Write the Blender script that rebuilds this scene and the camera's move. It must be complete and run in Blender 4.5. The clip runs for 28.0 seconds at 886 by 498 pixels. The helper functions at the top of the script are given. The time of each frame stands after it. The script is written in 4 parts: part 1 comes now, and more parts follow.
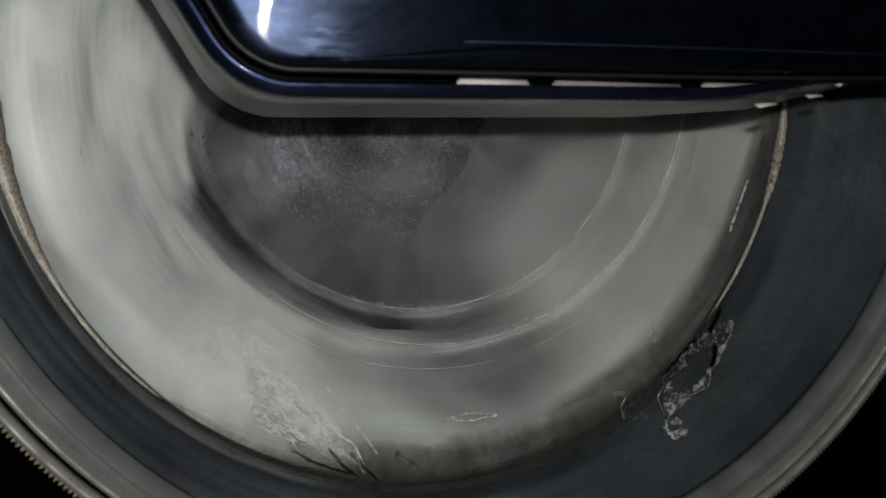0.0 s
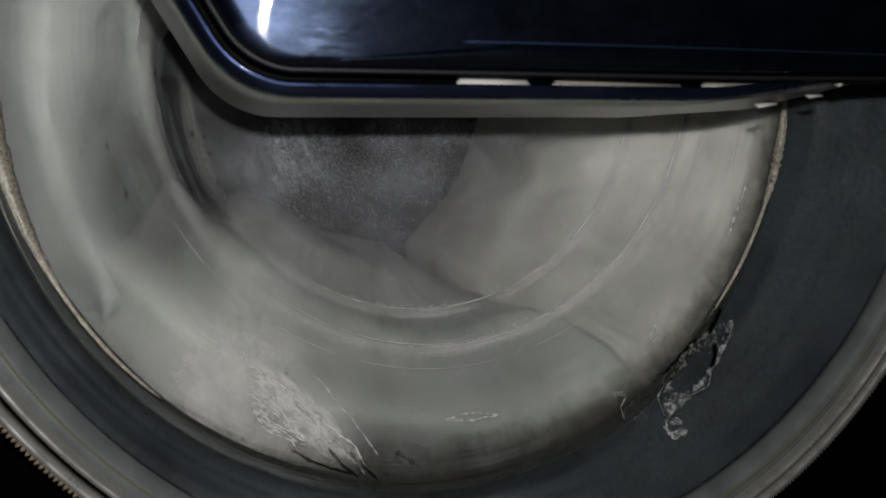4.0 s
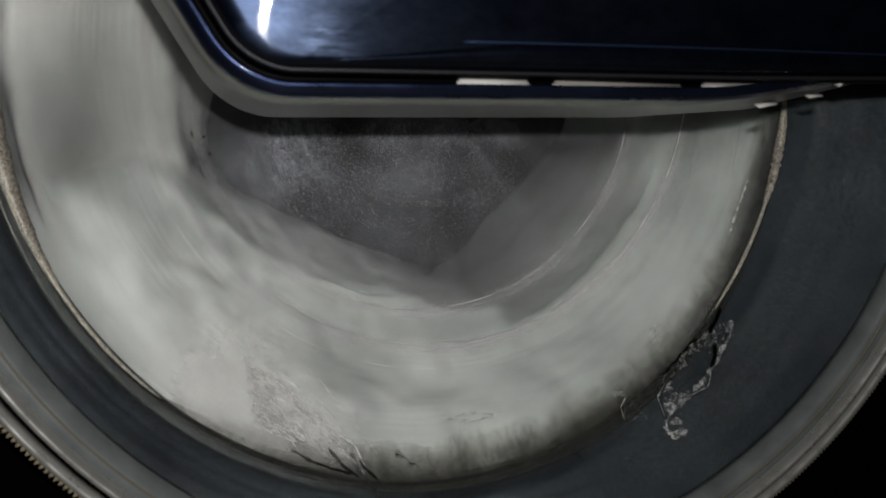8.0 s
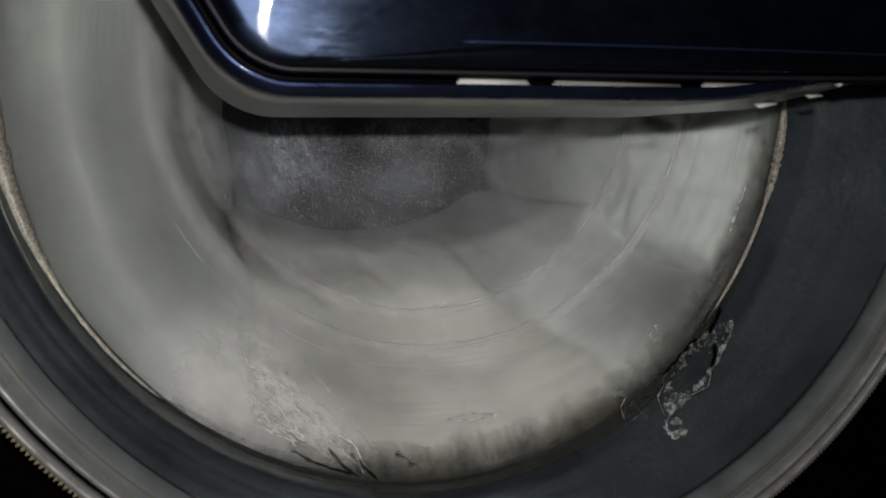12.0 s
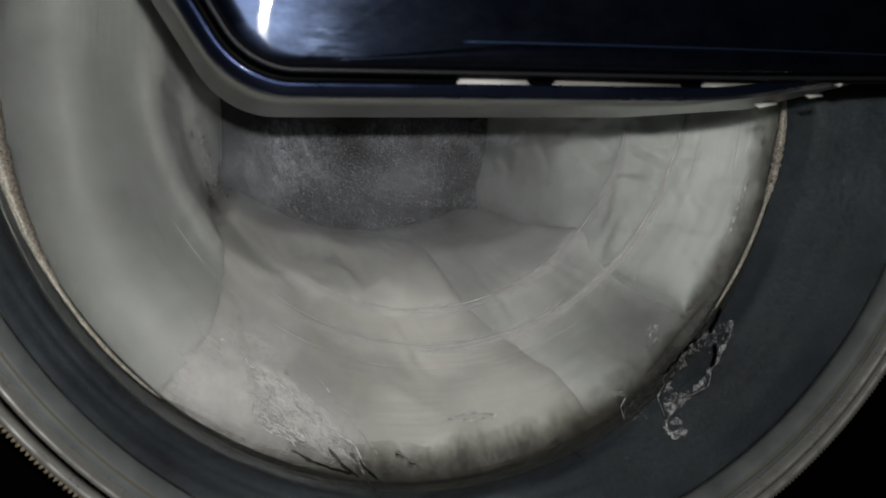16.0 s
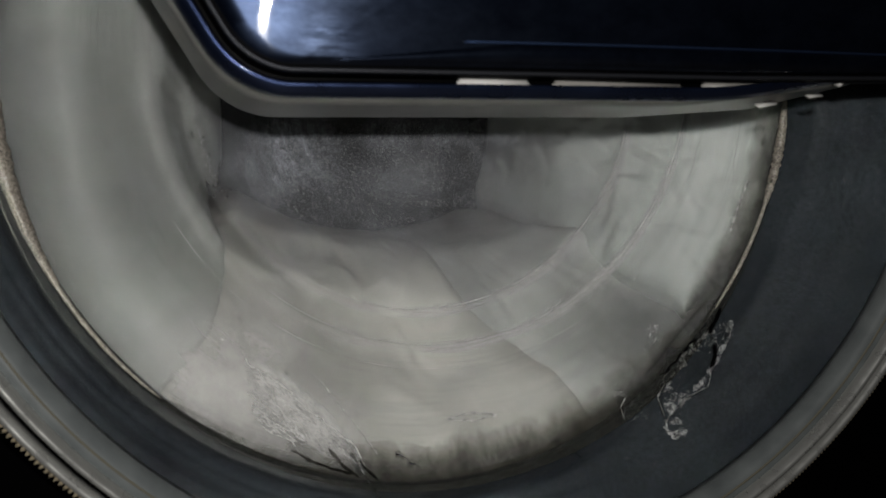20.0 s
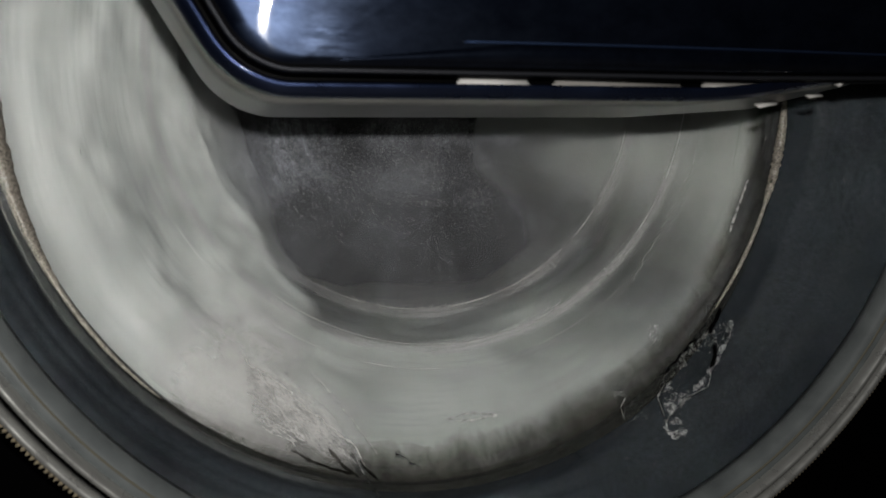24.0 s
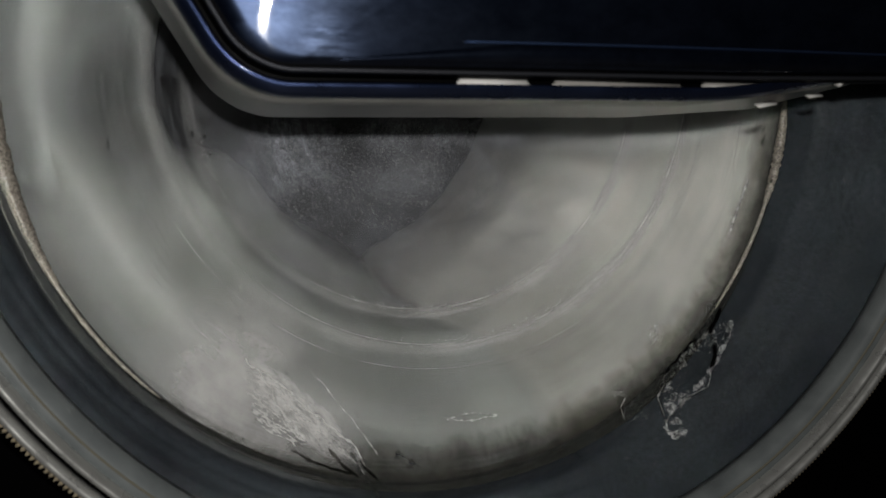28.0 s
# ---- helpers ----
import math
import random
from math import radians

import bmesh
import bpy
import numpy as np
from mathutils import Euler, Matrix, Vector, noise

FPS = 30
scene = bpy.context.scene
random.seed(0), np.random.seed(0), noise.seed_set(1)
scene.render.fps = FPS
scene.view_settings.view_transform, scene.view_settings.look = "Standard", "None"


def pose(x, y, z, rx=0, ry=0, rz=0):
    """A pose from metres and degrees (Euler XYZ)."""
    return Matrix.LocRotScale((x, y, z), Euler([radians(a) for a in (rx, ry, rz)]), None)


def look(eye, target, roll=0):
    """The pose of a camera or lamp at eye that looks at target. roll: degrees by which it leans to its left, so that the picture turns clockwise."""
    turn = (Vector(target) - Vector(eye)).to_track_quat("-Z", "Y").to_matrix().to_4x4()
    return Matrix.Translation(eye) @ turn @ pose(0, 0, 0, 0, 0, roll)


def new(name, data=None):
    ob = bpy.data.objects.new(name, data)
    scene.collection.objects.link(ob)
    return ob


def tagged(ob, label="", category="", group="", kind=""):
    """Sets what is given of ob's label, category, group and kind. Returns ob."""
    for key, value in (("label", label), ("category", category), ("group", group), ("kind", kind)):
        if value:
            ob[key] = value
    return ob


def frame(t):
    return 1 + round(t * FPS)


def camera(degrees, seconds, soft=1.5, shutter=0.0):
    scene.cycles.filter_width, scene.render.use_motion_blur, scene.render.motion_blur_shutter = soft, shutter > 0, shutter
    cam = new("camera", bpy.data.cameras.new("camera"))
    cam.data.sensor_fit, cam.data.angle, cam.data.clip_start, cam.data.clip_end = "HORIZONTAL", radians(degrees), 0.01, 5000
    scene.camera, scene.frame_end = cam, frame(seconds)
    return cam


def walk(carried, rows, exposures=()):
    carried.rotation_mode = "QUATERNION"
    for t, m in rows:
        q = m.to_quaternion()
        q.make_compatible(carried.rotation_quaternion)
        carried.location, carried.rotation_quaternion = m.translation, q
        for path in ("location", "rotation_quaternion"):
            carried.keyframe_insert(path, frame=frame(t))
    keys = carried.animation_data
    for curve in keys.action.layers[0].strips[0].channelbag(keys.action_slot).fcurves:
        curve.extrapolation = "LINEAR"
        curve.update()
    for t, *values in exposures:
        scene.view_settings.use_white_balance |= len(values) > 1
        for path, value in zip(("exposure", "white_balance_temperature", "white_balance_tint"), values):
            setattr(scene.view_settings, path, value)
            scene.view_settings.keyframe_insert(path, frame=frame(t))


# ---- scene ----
SECONDS = 28.0

# camera: stands still in front of the door, a little below and left of its middle
EYE = (-0.1266, -0.2783, -0.0419)
YAW, PITCH = radians(17.37), radians(-7.42)
AIM = (EYE[0] + math.sin(YAW) * math.cos(PITCH), EYE[1] + math.cos(YAW) * math.cos(PITCH), EYE[2] + math.sin(PITCH))
cam = camera(60, SECONDS, soft=1.5, shutter=0.5)
cam.data.dof.use_dof, cam.data.dof.focus_distance, cam.data.dof.aperture_fstop = True, 0.39, 11.0
walk(cam, [(0, look(EYE, AIM)), (SECONDS, look(EYE, AIM))], exposures=[(0, 0.0), (SECONDS, 0.0)])

# light: the small white lamp of the phone that films, just above the lens, in a dark room
world = bpy.data.worlds.new("world")
world.use_nodes = True
world.node_tree.nodes["Background"].inputs[0].default_value = (0.5, 0.6, 0.8, 1)
world.node_tree.nodes["Background"].inputs[1].default_value = 0.0008
scene.world = world
lamp = bpy.data.lights.new("phone_lamp", "POINT")
lamp.shadow_soft_size, lamp.energy, lamp.color = 0.003, 2.15, (1.0, 0.97, 0.94)
lamp_ob = new("phone_lamp", lamp)
lamp_ob.location = (EYE[0] + 0.010, EYE[1] - 0.004, EYE[2] + 0.030)


# ---------------------------------------------------------------- materials
def material(name, colour=(0.5, 0.5, 0.5), rough=0.5, metal=0.0, coat=0.0, spec=0.5):
    m = bpy.data.materials.new(name)
    m.use_nodes = True
    b = m.node_tree.nodes["Principled BSDF"]
    b.inputs["Base Color"].default_value = (*colour, 1)
    b.inputs["Roughness"].default_value = rough
    b.inputs["Metallic"].default_value = metal
    b.inputs["Coat Weight"].default_value = coat
    b.inputs["Specular IOR Level"].default_value = spec
    return m


def node(m, kind, **props):
    n = m.node_tree.nodes.new(kind)
    for key, value in props.items():
        if key == "op":
            n.operation = value
        elif key == "blend":
            n.blend_type = value
        else:
            n.inputs[key].default_value = value
    return n


def wire(m, a, b):
    m.node_tree.links.new(a, b)


def coords(m):
    return m.node_tree.nodes.new("ShaderNodeTexCoord").outputs["Object"]


def noise_of(m, scale, detail=3.0, rough=0.5, vector=None):
    n = node(m, "ShaderNodeTexNoise", Scale=scale, Detail=detail, Roughness=rough)
    wire(m, vector or coords(m), n.inputs["Vector"])
    return n.outputs["Fac"]


def ramp(m, fac, stops):
    n = m.node_tree.nodes.new("ShaderNodeValToRGB")
    while len(n.color_ramp.elements) < len(stops):
        n.color_ramp.elements.new(0.5)
    for el, (at, c) in zip(n.color_ramp.elements, stops):
        el.position = at
        el.color = (*c, 1) if len(c) == 3 else c
    wire(m, fac, n.inputs["Fac"])
    return n.outputs["Color"]


def bump(m, height, strength, distance, target=None):
    n = node(m, "ShaderNodeBump", Strength=strength, Distance=distance)
    wire(m, height, n.inputs["Height"])
    b = m.node_tree.nodes["Principled BSDF"]
    wire(m, n.outputs["Normal"], (target or b).inputs["Normal"])


def bsdf(m):
    return m.node_tree.nodes["Principled BSDF"]


def grey(v):
    return (v, v, v)


def mat_rubber():
    m = material("gasket_rubber", (0.05, 0.053, 0.06), 0.6, spec=0.12)
    c = ramp(m, noise_of(m, 16, 7, 0.62), [(0.32, (0.0100, 0.0122, 0.0160)), (0.68, (0.0300, 0.0350, 0.0410))])
    specks = node(m, "ShaderNodeMixRGB", blend="MULTIPLY", Fac=1.0)
    wire(m, c, specks.inputs[1])
    wire(m, ramp(m, noise_of(m, 480, 4, 0.7), [(0.36, grey(0.68)), (0.60, grey(1.15)), (0.72, grey(1.9))]), specks.inputs[2])
    wire(m, specks.outputs[0], bsdf(m).inputs["Base Color"])
    wire(m, ramp(m, noise_of(m, 14, 4), [(0.35, grey(0.5)), (0.65, grey(0.75))]), bsdf(m).inputs["Roughness"])
    bump(m, noise_of(m, 900, 3), 0.25, 0.0006)
    return m


def mat_cloth(name, tint, seed):
    """Wet white cotton: soaked patches, a fine weave and small creases."""
    m = material(name, tint, 0.6, spec=0.35)
    t = node(m, "ShaderNodeMapping")
    t.inputs["Location"].default_value = (seed, seed * 1.7, seed * 0.6)
    wire(m, coords(m), t.inputs["Vector"])
    at = t.outputs["Vector"]
    c = ramp(m, noise_of(m, 11, 5, 0.6, at), [(0.32, tuple(x * 0.62 for x in tint)), (0.52, tuple(x * 0.86 for x in tint)), (0.7, tint)])
    wire(m, c, bsdf(m).inputs["Base Color"])
    wire(m, ramp(m, noise_of(m, 16, 3, 0.5, at), [(0.35, grey(0.38)), (0.65, grey(0.8))]), bsdf(m).inputs["Roughness"])
    bump(m, noise_of(m, 34, 3, 0.45, at), 0.4, 0.004)
    return m


def mat_navy():
    """Glossy navy coating of the bezel."""
    m = material("navy_gloss_bezel", (0.06, 0.10, 0.20), 0.2, 0.9, coat=0.7)
    wire(m, ramp(m, noise_of(m, 6, 3), [(0.3, (0.016, 0.024, 0.06)), (0.8, (0.04, 0.06, 0.13))]), bsdf(m).inputs["Base Color"])
    wire(m, ramp(m, noise_of(m, 34, 6, 0.62), [(0.42, grey(0.26)), (0.62, grey(0.42))]), bsdf(m).inputs["Roughness"])
    bsdf(m).inputs["Coat Roughness"].default_value = 0.05
    return m


def mat_lid():
    """Black-blue glossy plate, wiped sideways so that lights draw out upright, with greasy smears."""
    m = material("navy_gloss_lid", (0.0003, 0.0006, 0.0020), 0.045, 0.0, spec=0.4)
    b = bsdf(m)
    b.inputs["Anisotropic"].default_value = 1.0
    b.inputs["Anisotropic Rotation"].default_value = 0.25
    t = m.node_tree.nodes.new("ShaderNodeTangent")
    t.direction_type, t.axis = "RADIAL", "Z"
    wire(m, t.outputs[0], b.inputs["Tangent"])
    grease = node(m, "ShaderNodeBsdfPrincipled", Metallic=0.9)
    wire(m, ramp(m, noise_of(m, 12, 4), [(0.3, (0.03, 0.045, 0.09)), (0.7, (0.09, 0.12, 0.18))]), grease.inputs["Base Color"])
    grease.inputs["Roughness"].default_value = 0.29
    squeeze = node(m, "ShaderNodeMapping")
    squeeze.inputs["Rotation"].default_value = (0, 0.6, 0)
    squeeze.inputs["Scale"].default_value = (0.8, 1, 1.3)
    wire(m, coords(m), squeeze.inputs["Vector"])
    smear = ramp(m, noise_of(m, 70, 9, 0.75, squeeze.outputs["Vector"]), [(0.34, grey(0.10)), (0.76, grey(0.34))])
    # a thumb's wipe mark low on the lid
    away = node(m, "ShaderNodeVectorMath", op="DISTANCE")
    wire(m, coords(m), away.inputs[0])
    away.inputs[1].default_value = (-0.0880, -0.044, -0.0118)
    near = ramp(m, away.outputs["Value"], [(0.002, grey(1.0)), (0.010, grey(0.0))])
    wipe = node(m, "ShaderNodeMapping")
    wipe.inputs["Rotation"].default_value = (0, 0.7, 0)
    wipe.inputs["Scale"].default_value = (0.35, 1, 2.2)
    wire(m, coords(m), wipe.inputs["Vector"])
    lines = ramp(m, noise_of(m, 260, 6, 0.65, wipe.outputs["Vector"]), [(0.44, grey(0.0)), (0.64, grey(0.6))])
    mark = node(m, "ShaderNodeMath", op="MULTIPLY_ADD")
    wire(m, near, mark.inputs[0])
    wire(m, lines, mark.inputs[1])
    wire(m, smear, mark.inputs[2])
    smear = mark.outputs[0]
    mix = m.node_tree.nodes.new("ShaderNodeMixShader")
    wire(m, smear, mix.inputs["Fac"])
    wire(m, b.outputs[0], mix.inputs[1])
    wire(m, grease.outputs[0], mix.inputs[2])
    wire(m, mix.outputs[0], m.node_tree.nodes["Material Output"].inputs["Surface"])
    return m


def mat_glass():
    """Clear pressed glass with a film of limescale and detergent, and pale patches painted for reflected light."""
    m = bpy.data.materials.new("door_glass")
    m.use_nodes = True
    nt = m.node_tree
    nt.nodes.remove(nt.nodes["Principled BSDF"])
    out = nt.nodes["Material Output"]
    g = node(m, "ShaderNodeBsdfGlass", Roughness=0.085, IOR=1.15)
    g.inputs["Color"].default_value = (0.95, 0.965, 0.96, 1)
    d = node(m, "ShaderNodeBsdfDiffuse")
    d.inputs["Color"].default_value = (0.80, 0.835, 0.91, 1)
    # grains of scale send the light back whichever way the glass under them slopes
    facing = node(m, "ShaderNodeCombineXYZ", X=-0.2, Y=-0.97, Z=0.1)
    wire(m, facing.outputs[0], d.inputs["Normal"])
    mix = nt.nodes.new("ShaderNodeMixShader")
    sep = nt.nodes.new("ShaderNodeSeparateXYZ")
    wire(m, coords(m), sep.inputs[0])

    def calc(op, a, b):
        n = node(m, "ShaderNodeMath", op=op)
        for k, v in enumerate((a, b)):
            if isinstance(v, float):
                n.inputs[k].default_value = v
            else:
                wire(m, v, n.inputs[k])
        return n.outputs[0]

    def spot(cx, cz, rx, rz):
        """1 in the middle of an oval patch, falling to 0 at its edge."""
        u = calc("DIVIDE", calc("SUBTRACT", sep.outputs["X"], cx), rx)
        w = calc("DIVIDE", calc("SUBTRACT", sep.outputs["Z"], cz), rz)
        d = calc("SQRT", calc("ADD", calc("MULTIPLY", u, u), calc("MULTIPLY", w, w)), 0.0)
        return calc("MAXIMUM", calc("SUBTRACT", 1.0, d), 0.0)

    dx, dz = calc("ADD", sep.outputs["X"], 0.0062), calc("ADD", sep.outputs["Z"], 0.007)
    rad = calc("SQRT", calc("ADD", calc("MULTIPLY", dx, dx), calc("MULTIPLY", dz, dz)), 0.0)
    polar = nt.nodes.new("ShaderNodeCombineXYZ")
    wire(m, calc("MULTIPLY", rad, 260.0), polar.inputs[0])
    wire(m, calc("MULTIPLY", calc("ARCTAN2", dz, dx), 5.0), polar.inputs[1])
    wiped = ramp(m, noise_of(m, 1.0, 4, 0.6, polar.outputs[0]), [(0.38, grey(0.5)), (0.70, grey(1.0))])
    speck = ramp(m, noise_of(m, 2300, 3, 0.75), [(0.51, grey(0.03)), (0.62, grey(1.0))])
    cloud = ramp(m, noise_of(m, 30, 3, 0.5), [(0.38, grey(0.22)), (0.64, grey(1.15))])
    on_end = calc("GREATER_THAN", sep.outputs["Y"], 0.1285)
    wire(m, calc("ADD", calc("MULTIPLY", on_end, 0.010), 0.058), g.inputs["Roughness"])
    # limescale on the end, and a patch at left painted for the lamp's reflection
    region = calc("ADD", calc("MULTIPLY", spot(-0.014, -0.068, 0.105, 0.066), 0.52), calc("MULTIPLY", spot(-0.088, -0.048, 0.042, 0.036), 0.7))
    # strips below the tunnel painted for its reflected glow
    region = calc("ADD", region, calc("MULTIPLY", calc("ADD", spot(-0.055, -0.033, 0.060, 0.013), spot(0.02, -0.031, 0.10, 0.014)), 0.6))
    film = calc("MULTIPLY", calc("MULTIPLY", calc("MULTIPLY", region, wiped), calc("MULTIPLY", speck, cloud)), on_end)
    stain = ramp(m, noise_of(m, 26, 5, 0.62), [(0.52, grey(0.0)), (0.80, grey(0.05))])
    # pressed rings' highlights painted as pale bands; detergent dried in streaks round the side
    rings = 0.0
    for depth, wide, much in ((0.1185, 0.0030, 0.55), (0.1335, 0.0022, 0.5), (0.1040, 0.0015, 0.15)):
        u = calc("DIVIDE", calc("SUBTRACT", sep.outputs["Y"], depth), wide)
        band = calc("MULTIPLY", calc("POWER", 2.718, calc("MULTIPLY", calc("MULTIPLY", u, u), -1.0)), much)
        rings = calc("ADD", band, rings)
    part_way = nt.nodes.new("ShaderNodeCombineXYZ")
    wire(m, calc("MULTIPLY", calc("ARCTAN2", dz, dx), 2.2), part_way.inputs[0])
    wire(m, calc("MULTIPLY", sep.outputs["Y"], 60.0), part_way.inputs[1])
    patchy = ramp(m, noise_of(m, 1.6, 4, 0.6, part_way.outputs[0]), [(0.36, grey(0.3)), (0.66, grey(1.0))])
    grain = ramp(m, noise_of(m, 1100, 3, 0.7), [(0.40, grey(0.4)), (0.62, grey(1.0))])
    streak_at = nt.nodes.new("ShaderNodeCombineXYZ")
    wire(m, calc("MULTIPLY", calc("ARCTAN2", dz, dx), 3.0), streak_at.inputs[0])
    wire(m, calc("MULTIPLY", sep.outputs["Y"], 420.0), streak_at.inputs[1])
    streaks = ramp(m, noise_of(m, 1.0, 4, 0.6, streak_at.outputs[0]), [(0.46, grey(0.0)), (0.75, grey(0.10))])
    worn = nt.nodes.new("ShaderNodeMapRange")
    wire(m, sep.outputs["X"], worn.inputs[0])
    worn.inputs[1].default_value, worn.inputs[2].default_value, worn.inputs[3].default_value = -0.10, 0.0, 0.5
    rings = calc("MULTIPLY", calc("MULTIPLY", calc("MULTIPLY", rings, worn.outputs[0]), patchy), grain)
    # a smear of lather, drawn out downwards to the right
    along = calc("ADD", calc("MULTIPLY", calc("ADD", sep.outputs["X"], 0.0880), 0.747), calc("MULTIPLY", calc("ADD", sep.outputs["Z"], 0.1640), -0.664))
    across = calc("ADD", calc("MULTIPLY", calc("ADD", sep.outputs["X"], 0.0880), 0.664), calc("MULTIPLY", calc("ADD", sep.outputs["Z"], 0.1640), 0.747))
    ua, uc = calc("DIVIDE", along, 0.034), calc("DIVIDE", across, 0.0085)
    body = calc("MAXIMUM", calc("SUBTRACT", 1.0, calc("ADD", calc("MULTIPLY", ua, ua), calc("MULTIPLY", uc, uc))), 0.0)
    smear_at = nt.nodes.new("ShaderNodeCombineXYZ")
    wire(m, calc("MULTIPLY", along, 110.0), smear_at.inputs[0])
    wire(m, calc("MULTIPLY", across, 420.0), smear_at.inputs[1])
    blotch = ramp(m, noise_of(m, 1.0, 5, 0.65, smear_at.outputs[0]), [(0.40, grey(0.0)), (0.70, grey(0.5))])
    rings = calc("ADD", rings, calc("MULTIPLY", calc("MULTIPLY", body, calc("MULTIPLY", blotch, 2.6)), calc("LESS_THAN", sep.outputs["Y"], 0.1285)))
    # the lamp's glare on the soapy lower side, painted as pale patches
    haze = ramp(m, noise_of(m, 38, 5, 0.6), [(0.30, grey(0.25)), (0.72, grey(1.0))])
    low = calc("ADD", calc("MULTIPLY", spot(-0.120, -0.146, 0.046, 0.040), 0.68), calc("MULTIPLY", spot(-0.085, -0.172, 0.036, 0.022), 0.35))
    stain = calc("MULTIPLY", calc("ADD", stain, streaks), calc("GREATER_THAN", sep.outputs["Y"], 0.0570))
    rings = calc("ADD", rings, calc("MULTIPLY", calc("MULTIPLY", low, haze), calc("GREATER_THAN", sep.outputs["Y"], 0.0560)))
    add = node(m, "ShaderNodeMath", op="ADD")
    wire(m, calc("ADD", calc("ADD", film, calc("MULTIPLY", on_end, 0.007)), stain), add.inputs[0])
    add.inputs[1].default_value = 0.004
    wire(m, add.outputs[0], mix.inputs["Fac"])
    wire(m, g.outputs[0], mix.inputs[1])
    wire(m, d.outputs[0], mix.inputs[2])
    white = node(m, "ShaderNodeBsdfDiffuse")
    white.inputs["Color"].default_value = (0.96, 0.95, 0.93, 1)
    wire(m, facing.outputs[0], white.inputs["Normal"])
    coat = nt.nodes.new("ShaderNodeMixShader")
    wire(m, rings, coat.inputs["Fac"])
    wire(m, mix.outputs[0], coat.inputs[1])
    wire(m, white.outputs[0], coat.inputs[2])
    wire(m, coat.outputs[0], out.inputs["Surface"])
    return m


M_RUBBER = mat_rubber()
M_NAVY = mat_navy()
M_LID = mat_lid()
M_LID_GLEAM = material("blue_edge_gleam", (0.035, 0.06, 0.13), 0.55, 0.9)
M_BLACK = material("black_gloss_plastic", (0.0008, 0.0008, 0.001), 0.45, spec=0.03)
M_CHROME = material("brushed_chrome", (0.50, 0.505, 0.48), 0.35, 0.6)
wire(M_CHROME, ramp(M_CHROME, noise_of(M_CHROME, 120, 4), [(0.3, grey(0.2)), (0.7, grey(0.42))]), bsdf(M_CHROME).inputs["Roughness"])
M_BRASS = material("worn_gold_knurl", (0.62, 0.53, 0.36), 0.35, 0.3)
M_SEAM = material("yellowed_seam", (0.15, 0.14, 0.10), 0.6)
M_GREY = material("grey_plastic", (0.12, 0.13, 0.13), 0.4)
wire(M_GREY, ramp(M_GREY, noise_of(M_GREY, 60, 5), [(0.3, (0.12, 0.134, 0.136)), (0.75, (0.20, 0.22, 0.218))]), bsdf(M_GREY).inputs["Base Color"])
M_TUNNEL = material("frosted_grey_plastic", (0.26, 0.26, 0.25), 0.3)
wire(M_TUNNEL, ramp(M_TUNNEL, noise_of(M_TUNNEL, 25, 4), [(0.3, (0.14, 0.14, 0.131)), (0.75, (0.24, 0.24, 0.225))]), bsdf(M_TUNNEL).inputs["Base Color"])
M_GLASS = mat_glass()
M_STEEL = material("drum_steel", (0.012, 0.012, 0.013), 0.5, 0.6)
M_WALL = material("room_paint", (0.35, 0.34, 0.32), 0.8)
wire(M_WALL, ramp(M_WALL, noise_of(M_WALL, 3, 4), [(0.3, (0.055, 0.053, 0.05)), (0.7, (0.08, 0.077, 0.073))]), bsdf(M_WALL).inputs["Base Color"])
M_FLOOR = material("floor_tile", (0.22, 0.2, 0.18), 0.4)
M_LIP = material("brown_veil_film", (0.085, 0.08, 0.07), 0.35)


def veil(m):
    """A tinted film: dense by the rubber, thinning out further in, in ragged streaks."""
    t = m.node_tree
    scrape = node(m, "ShaderNodeMapping")
    scrape.inputs["Rotation"].default_value = (0, 0.35, 0)
    scrape.inputs["Scale"].default_value = (1.0, 0.4, 0.22)
    wire(m, coords(m), scrape.inputs["Vector"])
    sep = t.nodes.new("ShaderNodeSeparateXYZ")
    wire(m, coords(m), sep.inputs[0])
    depth = t.nodes.new("ShaderNodeMapRange")
    depth.clamp = False
    depth.inputs[1].default_value, depth.inputs[2].default_value = 0.050, 0.072
    wire(m, sep.outputs["Y"], depth.inputs[0])
    ragged = node(m, "ShaderNodeMath", op="MULTIPLY_ADD")
    wire(m, noise_of(m, 75, 9, 0.8, scrape.outputs["Vector"]), ragged.inputs[0])
    ragged.inputs[1].default_value = -1.5
    wire(m, depth.outputs[0], ragged.inputs[2])
    fac = node(m, "ShaderNodeMath", op="ADD")
    wire(m, ragged.outputs[0], fac.inputs[0])
    fac.inputs[1].default_value = 0.57
    film = node(m, "ShaderNodeBsdfTransparent")
    wire(m, ramp(m, fac.outputs[0], [(0.0, (0.47, 0.465, 0.445)), (0.25, (0.66, 0.655, 0.635)), (0.6, (0.87, 0.865, 0.85)), (0.95, (1.0, 1.0, 1.0))]), film.inputs["Color"])
    veil_diffuse = node(m, "ShaderNodeBsdfDiffuse")
    veil_diffuse.inputs["Color"].default_value = (0.13, 0.125, 0.11, 1)
    mix = t.nodes.new("ShaderNodeMixShader")
    wire(m, ramp(m, fac.outputs[0], [(0.0, grey(0.17)), (0.5, grey(0.07)), (0.95, grey(0.0))]), mix.inputs["Fac"])
    wire(m, film.outputs[0], mix.inputs[1])
    wire(m, veil_diffuse.outputs[0], mix.inputs[2])
    wire(m, mix.outputs[0], t.nodes["Material Output"].inputs["Surface"])


